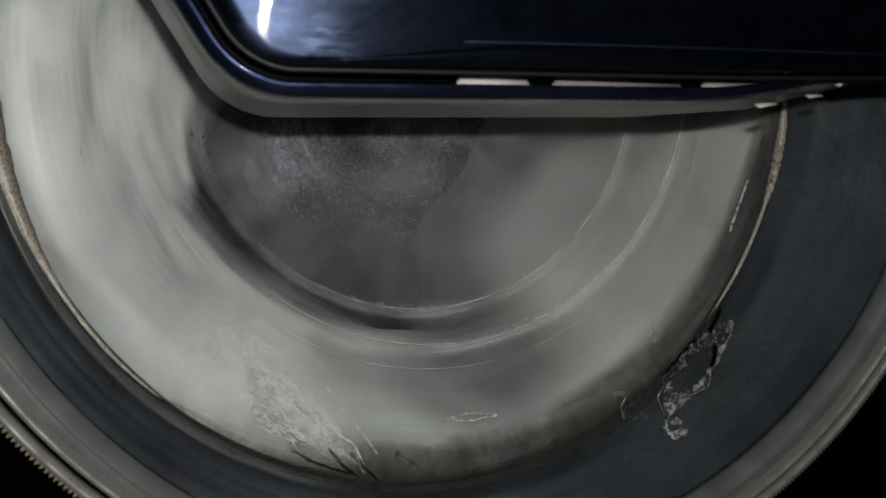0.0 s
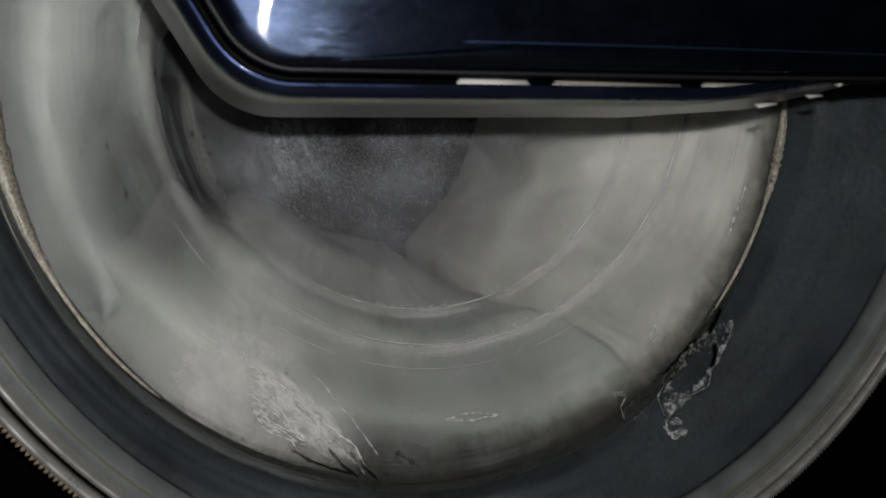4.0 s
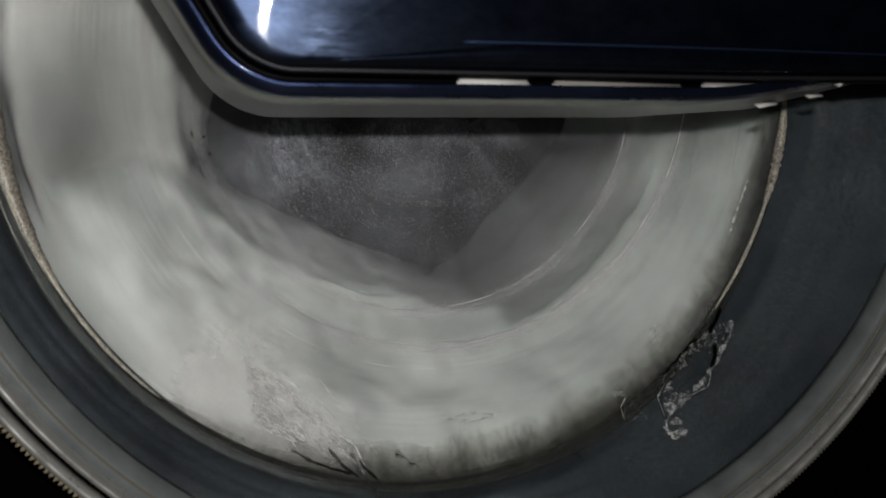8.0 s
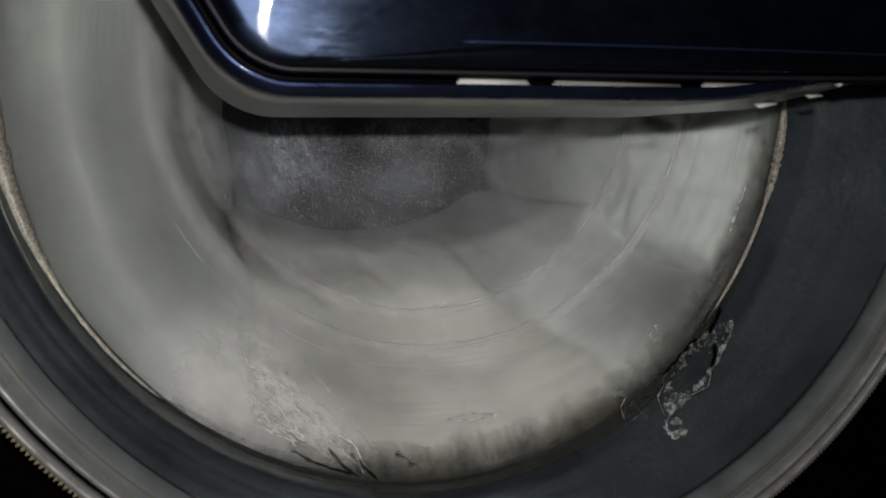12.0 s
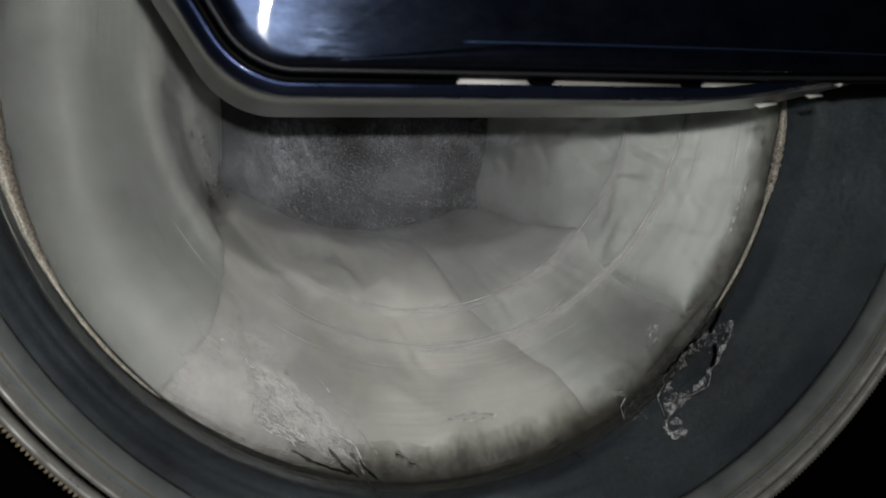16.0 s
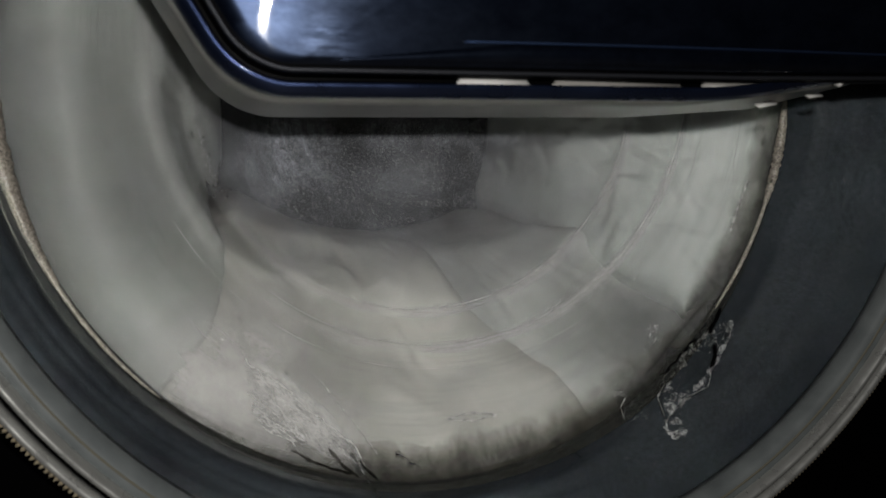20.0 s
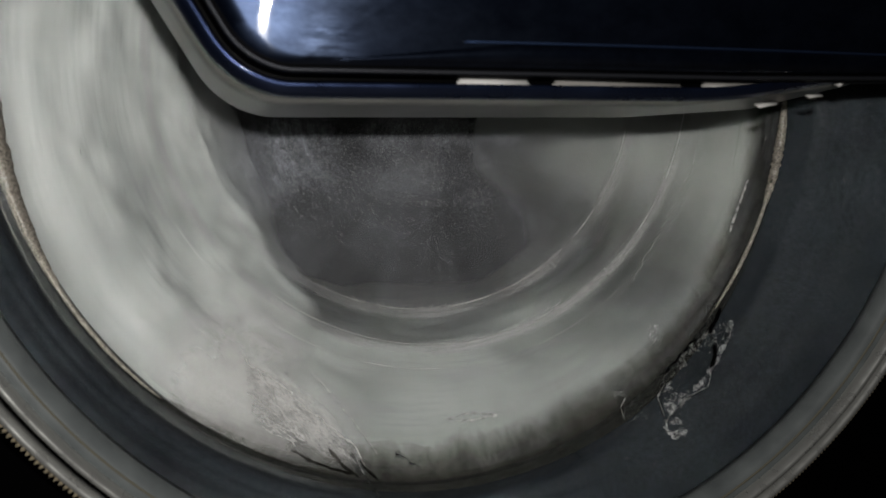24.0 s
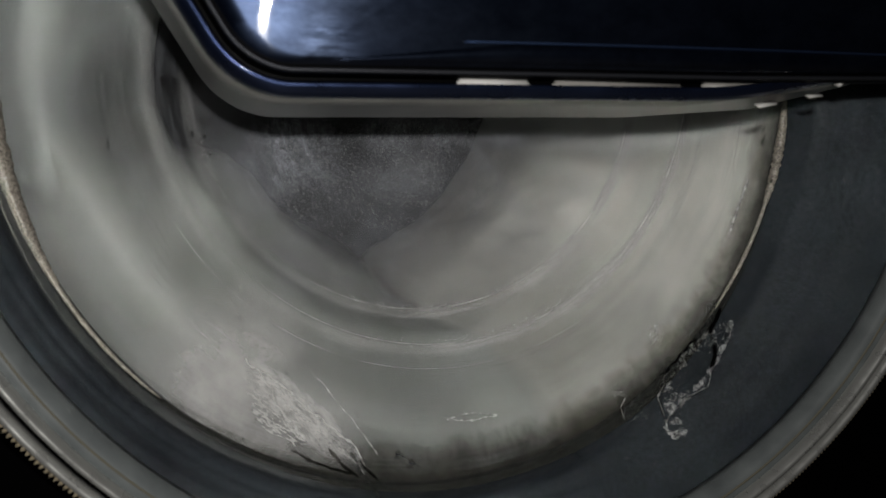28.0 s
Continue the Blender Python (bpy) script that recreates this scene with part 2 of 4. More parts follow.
veil(M_LIP)
M_GAP = bpy.data.materials.new("dark_wet_streak")
M_GAP.use_nodes = True
M_GAP.node_tree.nodes.remove(M_GAP.node_tree.nodes["Principled BSDF"])
wire(M_GAP, node(M_GAP, "ShaderNodeBsdfTransparent", Color=(0.55, 0.54, 0.53, 1)).outputs[0], M_GAP.node_tree.nodes["Material Output"].inputs["Surface"])
# pale colour of the painted highlight on the rubber edge, and of dust
M_EDGE = material("edge_glint_and_dust", (0.30, 0.27, 0.23), 0.22)
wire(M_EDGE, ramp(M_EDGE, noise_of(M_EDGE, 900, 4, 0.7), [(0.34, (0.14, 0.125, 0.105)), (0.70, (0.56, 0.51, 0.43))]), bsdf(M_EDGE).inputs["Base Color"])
bump(M_EDGE, noise_of(M_EDGE, 700, 4), 0.35, 0.0005)
M_TRIM = material("dull_trim", (0.035, 0.037, 0.044), 0.5, 0.7)
M_SLOT = material("lit_slot_bright", (0.7, 0.69, 0.66), 0.4)
M_SLOT_DULL = material("lit_slot_dim", (0.30, 0.29, 0.27), 0.4)


# ---------------------------------------------------------------- mesh helpers
def link(name, verts, faces, mat, parent=None, label="", smooth=True):
    me = bpy.data.meshes.new(name)
    me.from_pydata([tuple(v) for v in verts], [], faces)
    me.update()
    if smooth:
        for p in me.polygons:
            p.use_smooth = True
    me.materials.append(mat)
    ob = new(name, me)
    if parent:
        ob.parent = parent
    if label:
        ob["label"] = label
    return ob


def part(name, bm, mat, parent, label="", smooth=True):
    me = bpy.data.meshes.new(name)
    bmesh.ops.recalc_face_normals(bm, faces=bm.faces)
    bm.to_mesh(me)
    bm.free()
    if smooth:
        for p in me.polygons:
            p.use_smooth = True
    me.materials.append(mat)
    ob = new(name, me)
    if parent:
        ob.parent = parent
    if label:
        ob["label"] = label
    return ob


def empty(name, at=(0, 0, 0)):
    ob = new(name)
    ob.location = at
    return ob


def loft(rings, seg, closed):
    """Circles (cx, cz, r, y) joined one to the next; closed joins the last to the first."""
    a = np.linspace(0, 2 * np.pi, seg, endpoint=False)
    verts = [(cx + r * c, y, cz + r * s) for cx, cz, r, y in rings for c, s in zip(np.cos(a), np.sin(a))]
    n, faces = len(rings), []
    for i in range(n if closed else n - 1):
        j = (i + 1) % n
        for k in range(seg):
            l = (k + 1) % seg
            faces.append((i * seg + k, i * seg + l, j * seg + l, j * seg + k))
    return verts, faces


def fix(ob):
    bm = bmesh.new()
    bm.from_mesh(ob.data)
    bmesh.ops.recalc_face_normals(bm, faces=bm.faces)
    bm.to_mesh(ob.data)
    bm.free()
    return ob


def box(bm, x0, x1, y0, y1, z0, z1, bevel=0.0):
    r = bmesh.ops.create_cube(bm, size=1)
    for v in r["verts"]:
        v.co = Vector(((x0 + x1) / 2 + v.co.x * (x1 - x0), (y0 + y1) / 2 + v.co.y * (y1 - y0), (z0 + z1) / 2 + v.co.z * (z1 - z0)))
    if bevel:
        es = {e for v in r["verts"] for e in v.link_edges}
        bmesh.ops.bevel(bm, geom=list(es), offset=bevel, segments=2, affect="EDGES")


# ---------------------------------------------------------------- room
FLOOR_Z = -0.46


def slab(name, x0, x1, y0, y1, z0, z1, mat):
    bm = bmesh.new()
    box(bm, x0, x1, y0, y1, z0, z1)
    return tagged(part(name, bm, mat, None, smooth=False), kind="structure")


slab("floor", -1.6, 1.6, -2.4, 0.9, FLOOR_Z - 0.1, FLOOR_Z, M_FLOOR)
slab("ceiling", -1.6, 1.6, -2.4, 0.9, 1.95, 2.05, M_WALL)
slab("wall_west", -1.7, -1.6, -2.4, 0.9, FLOOR_Z, 1.95, M_WALL)
slab("wall_east", 1.6, 1.7, -2.4, 0.9, FLOOR_Z, 1.95, M_WALL)
slab("wall_south", -1.7, 1.7, -2.5, -2.4, FLOOR_Z, 1.95, M_WALL)
slab("wall_north", -1.7, 1.7, 0.9, 1.0, FLOOR_Z, 1.95, M_WALL)

# ---------------------------------------------------------------- washing machine casing
machine = tagged(empty("washing_machine", (0, 0, FLOOR_Z)), "front-loading washing machine with a glossy black front", "washing machine")


def front_panel():
    """Black plate with a round hole, 30 mm thick."""
    seg, r, w, z0, z1 = 128, 0.2400, 0.30, 0.0, 0.85
    cz = -FLOOR_Z
    verts, faces = [], []
    for y in (0.004, 0.034):
        for k in range(seg):
            a = 2 * math.pi * k / seg
            verts.append((r * math.cos(a), y, cz + r * math.sin(a)))
        for k in range(seg):
            a = 2 * math.pi * k / seg
            c, s = math.cos(a), math.sin(a)
            lim = min(w / abs(c) if abs(c) > 1e-6 else 9, ((z1 - cz) if s > 0 else (cz - z0)) / abs(s) if abs(s) > 1e-6 else 9)
            verts.append((lim * c, y, cz + lim * s))
    for k in range(seg):
        l = (k + 1) % seg
        faces += [(k, l, seg + l, seg + k), (2 * seg + k, 3 * seg + k, 3 * seg + l, 2 * seg + l),
                  (k, 2 * seg + k, 2 * seg + l, l), (seg + k, seg + l, 3 * seg + l, 3 * seg + k)]
    fix(link("front_panel", verts, faces, M_BLACK, machine, smooth=False))


front_panel()
for nm, b in (("side_panel", (-0.30, -0.296, 0.036, 0.60, 0, 0.85)), ("side_panel", (0.296, 0.30, 0.036, 0.60, 0, 0.85)),
              ("top_panel", (-0.295, 0.295, 0.036, 0.60, 0.846, 0.85)), ("back_panel", (-0.295, 0.295, 0.596, 0.60, 0.002, 0.845)),
              ("base_panel", (-0.295, 0.295, 0.036, 0.595, 0, 0.004))):
    bm = bmesh.new()
    box(bm, *b)
    part(nm, bm, M_BLACK, machine, smooth=False)

# ---------------------------------------------------------------- porthole door
# its rings: middle x, middle z, radius, depth
OPEN = (-0.0199, -0.0140, 0.1840, 0.055)
RIM = (0.0003, -0.0028, 0.2215, 0.0165)
SHOULDER = (-0.0050, -0.0020, 0.2110, 0.0200)
KINK = (-0.0185, -0.0125, 0.1868, 0.0370)
RING_A = (-0.0005, -0.0012, 0.1505, 0.120)
RING_B = (-0.0062, -0.0070, 0.1275, 0.135)

door = tagged(empty("porthole_door"), "round washing machine door with wet glass bowl and chrome ring", "door")


def hoop(name, centre, profile, mat, parent, label="", seg=160):
    """A ring of the closed section profile: (radius, depth) pairs round the centre."""
    cx, cz = centre
    v, f = loft([(cx, cz, r, y) for r, y in profile], seg, True)
    return fix(link(name, v, f, mat, parent, label))


DC = (0.0003, -0.0028)
hoop("outer_ring", DC, [(0.2335, 0.006), (0.2337, 0.0005), (0.2328, -0.0012), (0.2312, -0.0008), (0.2302, 0.001), (0.2302, 0.006)], M_CHROME, door, "dull chrome outer ring")
hoop("inner_ring", DC, [(0.2282, 0.008), (0.2280, 0.001), (0.2268, -0.0012), (0.2254, -0.0004), (0.2244, 0.003), (0.2244, 0.008)], M_CHROME, door, "dull chrome inner ring")
hoop("ring_groove", DC, [(0.2310, 0.009), (0.2310, 0.004), (0.2275, 0.004), (0.2275, 0.009)], M_BLACK, door)
hoop("grey_rim", DC, [(0.2262, 0.012), (0.2254, 0.0046), (0.2240, 0.0040), (0.2205, 0.0046), (0.2180, 0.0072), (0.2166, 0.0110), (0.2170, 0.0155), (0.2262, 0.0155)], M_GREY, door, "grey plastic rim")
hoop("seam_ring", DC, [(0.2216, 0.0056), (0.2213, 0.0038), (0.2208, 0.0040), (0.2204, 0.0064)], M_SEAM, door, "thin yellowish seam line")


def knurl():
    """Fine teeth round the edge of the outer ring."""
    n, verts, faces = 680, [], []
    for k in range(n):
        a = 2 * math.pi * k / n
        h = 2 * math.pi / n * 0.36
        for da, r, y in ((-h, 0.2336, -0.0004), (h, 0.2336, -0.0004), (h, 0.2336, 0.0022), (-h, 0.2336, 0.0022), (0, 0.2353, 0.0004)):
            verts.append((DC[0] + r * math.cos(a + da), y, DC[1] + r * math.sin(a + da)))
        b = 5 * k
        faces += [(b, b + 1, b + 4), (b + 1, b + 2, b + 4), (b + 2, b + 3, b + 4), (b + 3, b, b + 4)]
    ob = link("knurled_edge", verts, faces, M_BRASS, door, "worn gold knurled edge", smooth=False)
    ob["kind"] = "stuff"


knurl()


def mixed(a, b, t):
    return tuple(x + (y - x) * t for x, y in zip(a, b))


def bowl_rings(inset):
    """Outer skin of the glass bowl from its rim to the end plate; inset moves it inwards."""
    rows = [RIM, mixed(RIM, SHOULDER, 0.5), SHOULDER]
    rows += [mixed(SHOULDER, KINK, t) for t in (0.1, 0.5, 0.93)] + [KINK]
    rows += [mixed(KINK, OPEN, t) for t in (0.12, 0.5, 1.0)]
    rows += [mixed(OPEN, RING_A, t) for t in (0.25, 0.5, 0.75, 0.95, 1.0)]
    rows += [(-0.0010, -0.0018, 0.1485, 0.1235), (-0.0025, -0.0035, 0.1430, 0.1268), mixed(RING_A, RING_B, 0.75)[:3] + (0.1300,), (-0.0058, -0.0066, 0.1300, 0.1325)]
    rows += [RING_B, (-0.0062, -0.0070, 0.1255, 0.1372), (-0.0062, -0.0070, 0.1220, 0.1380)]
    rows += [(-0.0062, -0.0070, r, 0.1385) for r in (0.09, 0.05, 0.02, 0.0005)]
    return [(cx, cz, max(r - inset, 0.0004), y - inset) for cx, cz, r, y in rows]


def glass_bowl():
    rings = bowl_rings(0.0) + bowl_rings(0.0018)[::-1]
    v, f = loft(rings, 192, True)
    ob = fix(link("glass_bowl", v, f, M_GLASS, door, "clear glass bowl with limescale film and water marks"))
    ob.visible_shadow = False
    return ob


bowl = glass_bowl()

# ---------------------------------------------------------------- rubber gasket behind the glass
gasket = tagged(empty("door_gasket"), "dark grey rubber door gasket pressed against the glass", "gasket")


def gasket_ring():
    g = 0.0025
    rows = [(0.0003, -0.0028, 0.236, 0.0205), (RIM[0], RIM[1], RIM[2], RIM[3] + 0.004)]
    for t in (0.0, 0.1, 0.22, 0.3, 0.38, 0.55, 0.62, 0.7, 0.85, 1.0):
        c = mixed(SHOULDER, KINK, t)
        dip = 0.0010 if t in (0.3, 0.62) else 0.0
        rows.append((c[0], c[1], c[2] + g * 0.7, c[3] + g * 0.7 + dip))
    rows += [(c[0], c[1], c[2] + g, c[3]) for c in (mixed(KINK, OPEN, t) for t in (0.3, 0.7))]
    c = OPEN
    rows += [(c[0], c[1], c[2] + 0.0012, c[3] - 0.001), (c[0], c[1], c[2] + 0.0018, c[3] + 0.0025), (c[0], c[1], c[2] + 0.006, c[3] + 0.005)]
    rows += [(-0.01, -0.005, 0.215, 0.062), (-0.005, -0.002, 0.245, 0.05), (-0.004, 0.001, 0.245, 0.02)]
    v, f = loft(rows, 192, True)
    return fix(link("rubber_fold", v, f, M_RUBBER, gasket))


gasket_ring()


def inner_lip():
    """Brownish film along the rubber's inner edge, seen through the glass; wider below and to the right."""
    seg, verts, faces = 192, [], []
    for k in range(seg):
        a = 2 * math.pi * k / seg
        w = 0.008 + 0.38 * max(0.0, math.cos(a + radians(46))) ** 0.8
        w *= 1 + 0.35 * noise.noise((math.cos(a) * 9, math.sin(a) * 9, 2))
        o = -0.50 * min(1.0, max(0.0, math.cos(a - radians(278))) ** 4 * 1.4) - 0.02
        for t, g in ((o, 0.0009), (o * 0.5, 0.0010), (0.0, 0.0010), (w * 0.5, 0.0016), (w, 0.0014), (w, 0.0020), (0.0, 0.0016), (o, 0.0013)):
            cx, cz, r, y = mixed(OPEN, RING_A, t) if t > 0 else mixed(OPEN, KINK, -t)
            verts.append((cx + (r + g) * math.cos(a), y, cz + (r + g) * math.sin(a)))
    for k in range(seg):
        l = (k + 1) % seg
        for q in range(8):
            faces.append((k * 8 + q, k * 8 + (q + 1) % 8, l * 8 + (q + 1) % 8, l * 8 + q))
    fix(link("inner_lip", verts, faces, M_LIP, gasket, "brownish veil between rubber and glass"))


inner_lip()


def edge_glint(a0, a1, width):
    """Pale bead put in for the highlight along part of the rubber's edge, tapering at both ends."""
    n, verts, faces = 90, [], []
    for k in range(n + 1):
        a = radians(a0 + (a1 - a0) * k / n)
        w = width * (0.15 + 0.85 * math.sin(math.pi * k / n) ** 0.6) * (1 + 0.35 * noise.noise((k * 0.4, a0, 1)))
        for q in range(6):
            b = math.pi * q / 3
            r = OPEN[2] - 0.0004 + w * math.cos(b)
            verts.append((OPEN[0] + r * math.cos(a), OPEN[3] + w * math.sin(b), OPEN[1] + r * math.sin(a)))
    for k in range(n):
        for q in range(6):
            l = (q + 1) % 6
            faces.append((k * 6 + q, k * 6 + l, (k + 1) * 6 + l, (k + 1) * 6 + q))
    faces += [tuple(range(6)), tuple(n * 6 + q for q in range(6))]
    fix(link("edge_glint", verts, faces, M_EDGE, gasket, "pale bead for the highlight on the rubber edge"))


edge_glint(158, 208, 0.0046)
edge_glint(194, 226, 0.0015)
edge_glint(341, 360, 0.0027)
edge_glint(321, 348, 0.0012)

# ---------------------------------------------------------------- small hatch in the door
hatch = tagged(empty("hatch"), "glossy navy blue hatch set in the top of the door", "hatch")


def rounded(corners, d, n=12):
    """A polygon (x, z, radius of its corner), anticlockwise, moved outwards by d, with rounded corners."""
    pts, m = [], len(corners)
    c = [Vector(k[:2]) for k in corners]
    way = [(c[(i + 1) % m] - c[i]).normalized() for i in range(m)]
    for i in range(m):
        p, q = way[i - 1], way[i]
        out_p, out_q = Vector((p.y, -p.x)), Vector((q.y, -q.x))
        at = c[i] + (out_p + out_q) * (d / (1 + out_p.dot(out_q)))
        turn = math.acos(max(-1.0, min(1.0, p.dot(q))))
        rad = max(corners[i][2] + d, 0.003)
        mid = at - p * rad * math.tan(turn / 2) - out_p * rad
        for k in range(n + 1):
            a = turn * k / n
            pts.append(tuple(mid + out_p * rad * math.cos(a) + p * rad * math.sin(a)))
    return pts


def skin(name, loops, mat, parent, label="", cap_first=False, cap_last=False, closed=False):
    """Outlines at their depths (points, y), joined one to the next."""
    n = len(loops[0][0])
    verts = [(x, y, z) for pts, y in loops for x, z in pts]
    faces = []
    for i in range(len(loops) if closed else len(loops) - 1):
        j = (i + 1) % len(loops)
        for k in range(n):
            l = (k + 1) % n
            faces.append((i * n + k, i * n + l, j * n + l, j * n + k))
    if cap_first:
        faces.append(tuple(range(n)))
    if cap_last:
        faces.append(tuple((len(loops) - 1) * n + k for k in range(n)))
    return fix(link(name, verts, faces, mat, parent, label))


HX0, HX1, HZ0, HZ1 = -0.150, 0.172, -0.0262, 0.135


def grown(d, cut=0.0, lift=0.0195, side=0.0):
    """The hatch's outline, moved outwards by d; cut shortens it at the hinge side, where its lower edge rises by lift."""
    low = (0.062, HZ0 + 0.0020, 0.25), (HX1 - cut, HZ0 + lift, 0.030)
    return rounded(((-0.1165 + side, HZ0, 0.032), *low, (HX1 - cut, HZ1, 0.04), (-0.118, HZ1, 0.03), (-0.1523 + side, 0.0345, 0.03)), d)


# tunnel into the bowl, closed by a back plate
skin("tunnel", [(grown(-0.0005), -0.026), (grown(0.0008, 0.004, 0.015), 0.0), (grown(0.0022, 0.010, 0.010, 0.0008), 0.034), (grown(0.0030, 0.014, 0.0085, 0.0014), 0.046), (grown(0.0024, 0.014, 0.0085, 0.0014), 0.049), (grown(0.0006, 0.014, 0.0085, 0.0014), 0.047), (grown(-0.0002, 0.012, 0.010, 0.0008), 0.034), (grown(-0.003), -0.026)],
     M_TUNNEL, hatch, "grey plastic tunnel wall", closed=True)
skin("tunnel_plate", [(grown(-0.004, 0.014, 0.010), 0.030), (grown(-0.004, 0.014, 0.010), 0.034)], M_TUNNEL, hatch, cap_first=True, cap_last=True)
# bezel of glossy navy plastic round the lid
skin("bezel", [(grown(-0.0035), -0.0250), (grown(0.0), -0.0270), (grown(0.0002), -0.0315), (grown(-0.0004), -0.0333), (grown(-0.0018), -0.0347), (grown(-0.0034), -0.0356), (grown(-0.0044), -0.0357), (grown(-0.0048), -0.0345), (grown(-0.0048), -0.0265)],
     M_NAVY, hatch, "navy blue bezel", closed=True)
skin("lid_seam", [(grown(-0.0046), -0.0300), (grown(-0.0075), -0.0300), (grown(-0.0075), -0.0270), (grown(-0.0046), -0.0270)], M_BLACK, hatch, closed=True)
skin("lid", [(grown(-0.0066, 0, 0.0048), -0.0275), (grown(-0.0066, 0, 0.0048), -0.0370), (grown(-0.0072, 0, 0.0048), -0.0390), (grown(-0.0085, 0, 0.0048), -0.0398), (grown(-0.0095, 0, 0.0048), -0.0400)],
     M_BLACK, hatch, "black lid edge", cap_first=True)


def lid_y(x, z):
    """The lid's front: arched sideways, and leaning out upwards."""
    return -0.0400 - (0.0040 + 0.113 * min(z - HZ0 - 0.0095, 0.07) - (x - 0.02) ** 2 / 4.2)


def lid_face():
    edge = grown(-0.0095, 0, 0.0048)
    cx, cz = (HX0 + HX1) / 2, (HZ0 + HZ1) / 2
    verts, faces, rings, n = [], [], 40, len(edge)
    for q in range(rings):
        f = 1 - max(q - 1, 0) * 0.985 / rings - (0.012 if q else 0.0)
        for x, z in edge:
            px, pz = cx + (x - cx) * f, cz + (z - cz) * f
            verts.append((px, lid_y(px, pz) if q else -0.0400, pz))
    for q in range(rings - 1):
        for k in range(n):
            l = (k + 1) % n
            faces.append((q * n + k, q * n + l, (q + 1) * n + l, (q + 1) * n + k))
    faces.append(tuple((rings - 1) * n + k for k in range(n)))
    fix(link("lid_face", verts, faces, M_LID, hatch, "navy blue glossy lid with smudges"))


lid_face()


def lid_band(name, x0, x1, z0, z1, deep, mat, label, taper=False):
    """A raised strip along the lower edge of the lid, that follows its arch."""
    n, verts, faces = 48, [], []
    for k in range(n + 1):
        x = x0 + (x1 - x0) * k / n
        up = 0.0115 * (x + 0.1165)
        out = min(1.0, k / 24)
        grow = min(1.0, k / 12) if taper else 1.0
        for z, d in ((z0, -0.0006), (z0, deep * 0.3), (z0 * 0.5 + z1 * 0.5, deep), (z1, deep), (z1, -0.0006)):
            z = z0 + (z - z0) * grow
            verts.append((x, lid_y(x, HZ0 + z + up) - d * (out if d > 0 else 1.0) + 0.0003 * (1 - out), HZ0 + z + up))
    for k in range(n):
        for q in range(5):
            l = (q + 1) % 5
            faces.append((k * 5 + q, k * 5 + l, k * 5 + 5 + l, k * 5 + 5 + q))
    faces += [tuple(range(5)), tuple(n * 5 + q for q in range(5))]
    fix(link(name, verts, faces, mat, hatch, label))


lid_band("lid_facet", -0.090, HX1 - 0.020, 0.0106, 0.0166, 0.0007, M_LID, "navy blue lower facet of the lid", True)
# blue strip coloured for the reflection along the facet's upper edge
lid_band("lid_gleam", -0.046, HX1 - 0.020, 0.0167, 0.0174, 0.0011, M_LID_GLEAM, "thin blue strip for the gleam along the lower edge of the lid")
skin("lid_trim", [(grown(-0.0070, 0, 0.0048), -0.0392), (grown(-0.0074, 0, 0.0048), -0.0402), (grown(-0.0080, 0, 0.0048), -0.0404), (grown(-0.0088, 0, 0.0048), -0.0398)], M_TRIM, hatch, "thin dull metal trim line", closed=True)
# pale plates stand in for the brightness seen through slots in the seam
for x0, x1, lift in ((-0.0448, -0.0190, 0.0), (-0.0101, 0.0414, 0.0002), (0.0502, 0.0760, 0.0014)):
    bm = bmesh.new()
    box(bm, x0, x1, -0.0340, -0.0300, HZ0 + 0.0042 + lift, HZ0 + 0.0074 + lift, 0.0009)
    part("lit_slot_plate", bm, M_SLOT if x0 < -0.04 else M_SLOT_DULL, hatch, "pale plate for a lit slot in the seam")

# pale pieces added at the hinge for the glints there
M_HINGE_GLINT = material("pale_hinge_glint", (0.55, 0.54, 0.51), 0.25)
for x, y, z, w, h, tilt in ((0.0815, -0.0290, -0.0248, 0.0090, 0.0010, 9), (0.1040, -0.0290, -0.0211, 0.0070, 0.0008, 8), (0.1150, -0.0300, -0.0158, 0.0034, 0.0022, 30)):
    bm = bmesh.new()
    box(bm, -w / 2, w / 2, -0.0018, 0.0018, -h / 2, h / 2, 0.0004)
    bmesh.ops.rotate(bm, verts=bm.verts, cent=(0, 0, 0), matrix=Matrix.Rotation(radians(-tilt), 3, "Y") @ Matrix.Rotation(radians(25), 3, "X"))
    bmesh.ops.translate(bm, verts=bm.verts, vec=(x, y, z))
    part("hinge_glint", bm, M_HINGE_GLINT, hatch, "small pale piece for a glint at the hinge")

# ---------------------------------------------------------------- drum
AX, AZ = -0.003, -0.004
drum = tagged(empty("drum", (AX, 0, AZ)), "dark steel drum of a washing machine", "drum")
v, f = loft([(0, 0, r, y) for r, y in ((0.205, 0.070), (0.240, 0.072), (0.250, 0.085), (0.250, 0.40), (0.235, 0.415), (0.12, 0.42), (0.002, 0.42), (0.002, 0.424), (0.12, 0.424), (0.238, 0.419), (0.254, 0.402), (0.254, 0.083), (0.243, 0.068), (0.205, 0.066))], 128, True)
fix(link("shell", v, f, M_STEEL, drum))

# ---------------------------------------------------------------- laundry
def smooth_path(pts, rounds=2):
    for _ in range(rounds):
        out = [pts[0]]
        for a, b in zip(pts[:-1], pts[1:]):
            out += [tuple(x * 0.75 + y * 0.25 for x, y in zip(a, b)), tuple(x * 0.25 + y * 0.75 for x, y in zip(a, b))]
        pts = out + [pts[-1]]
    return pts


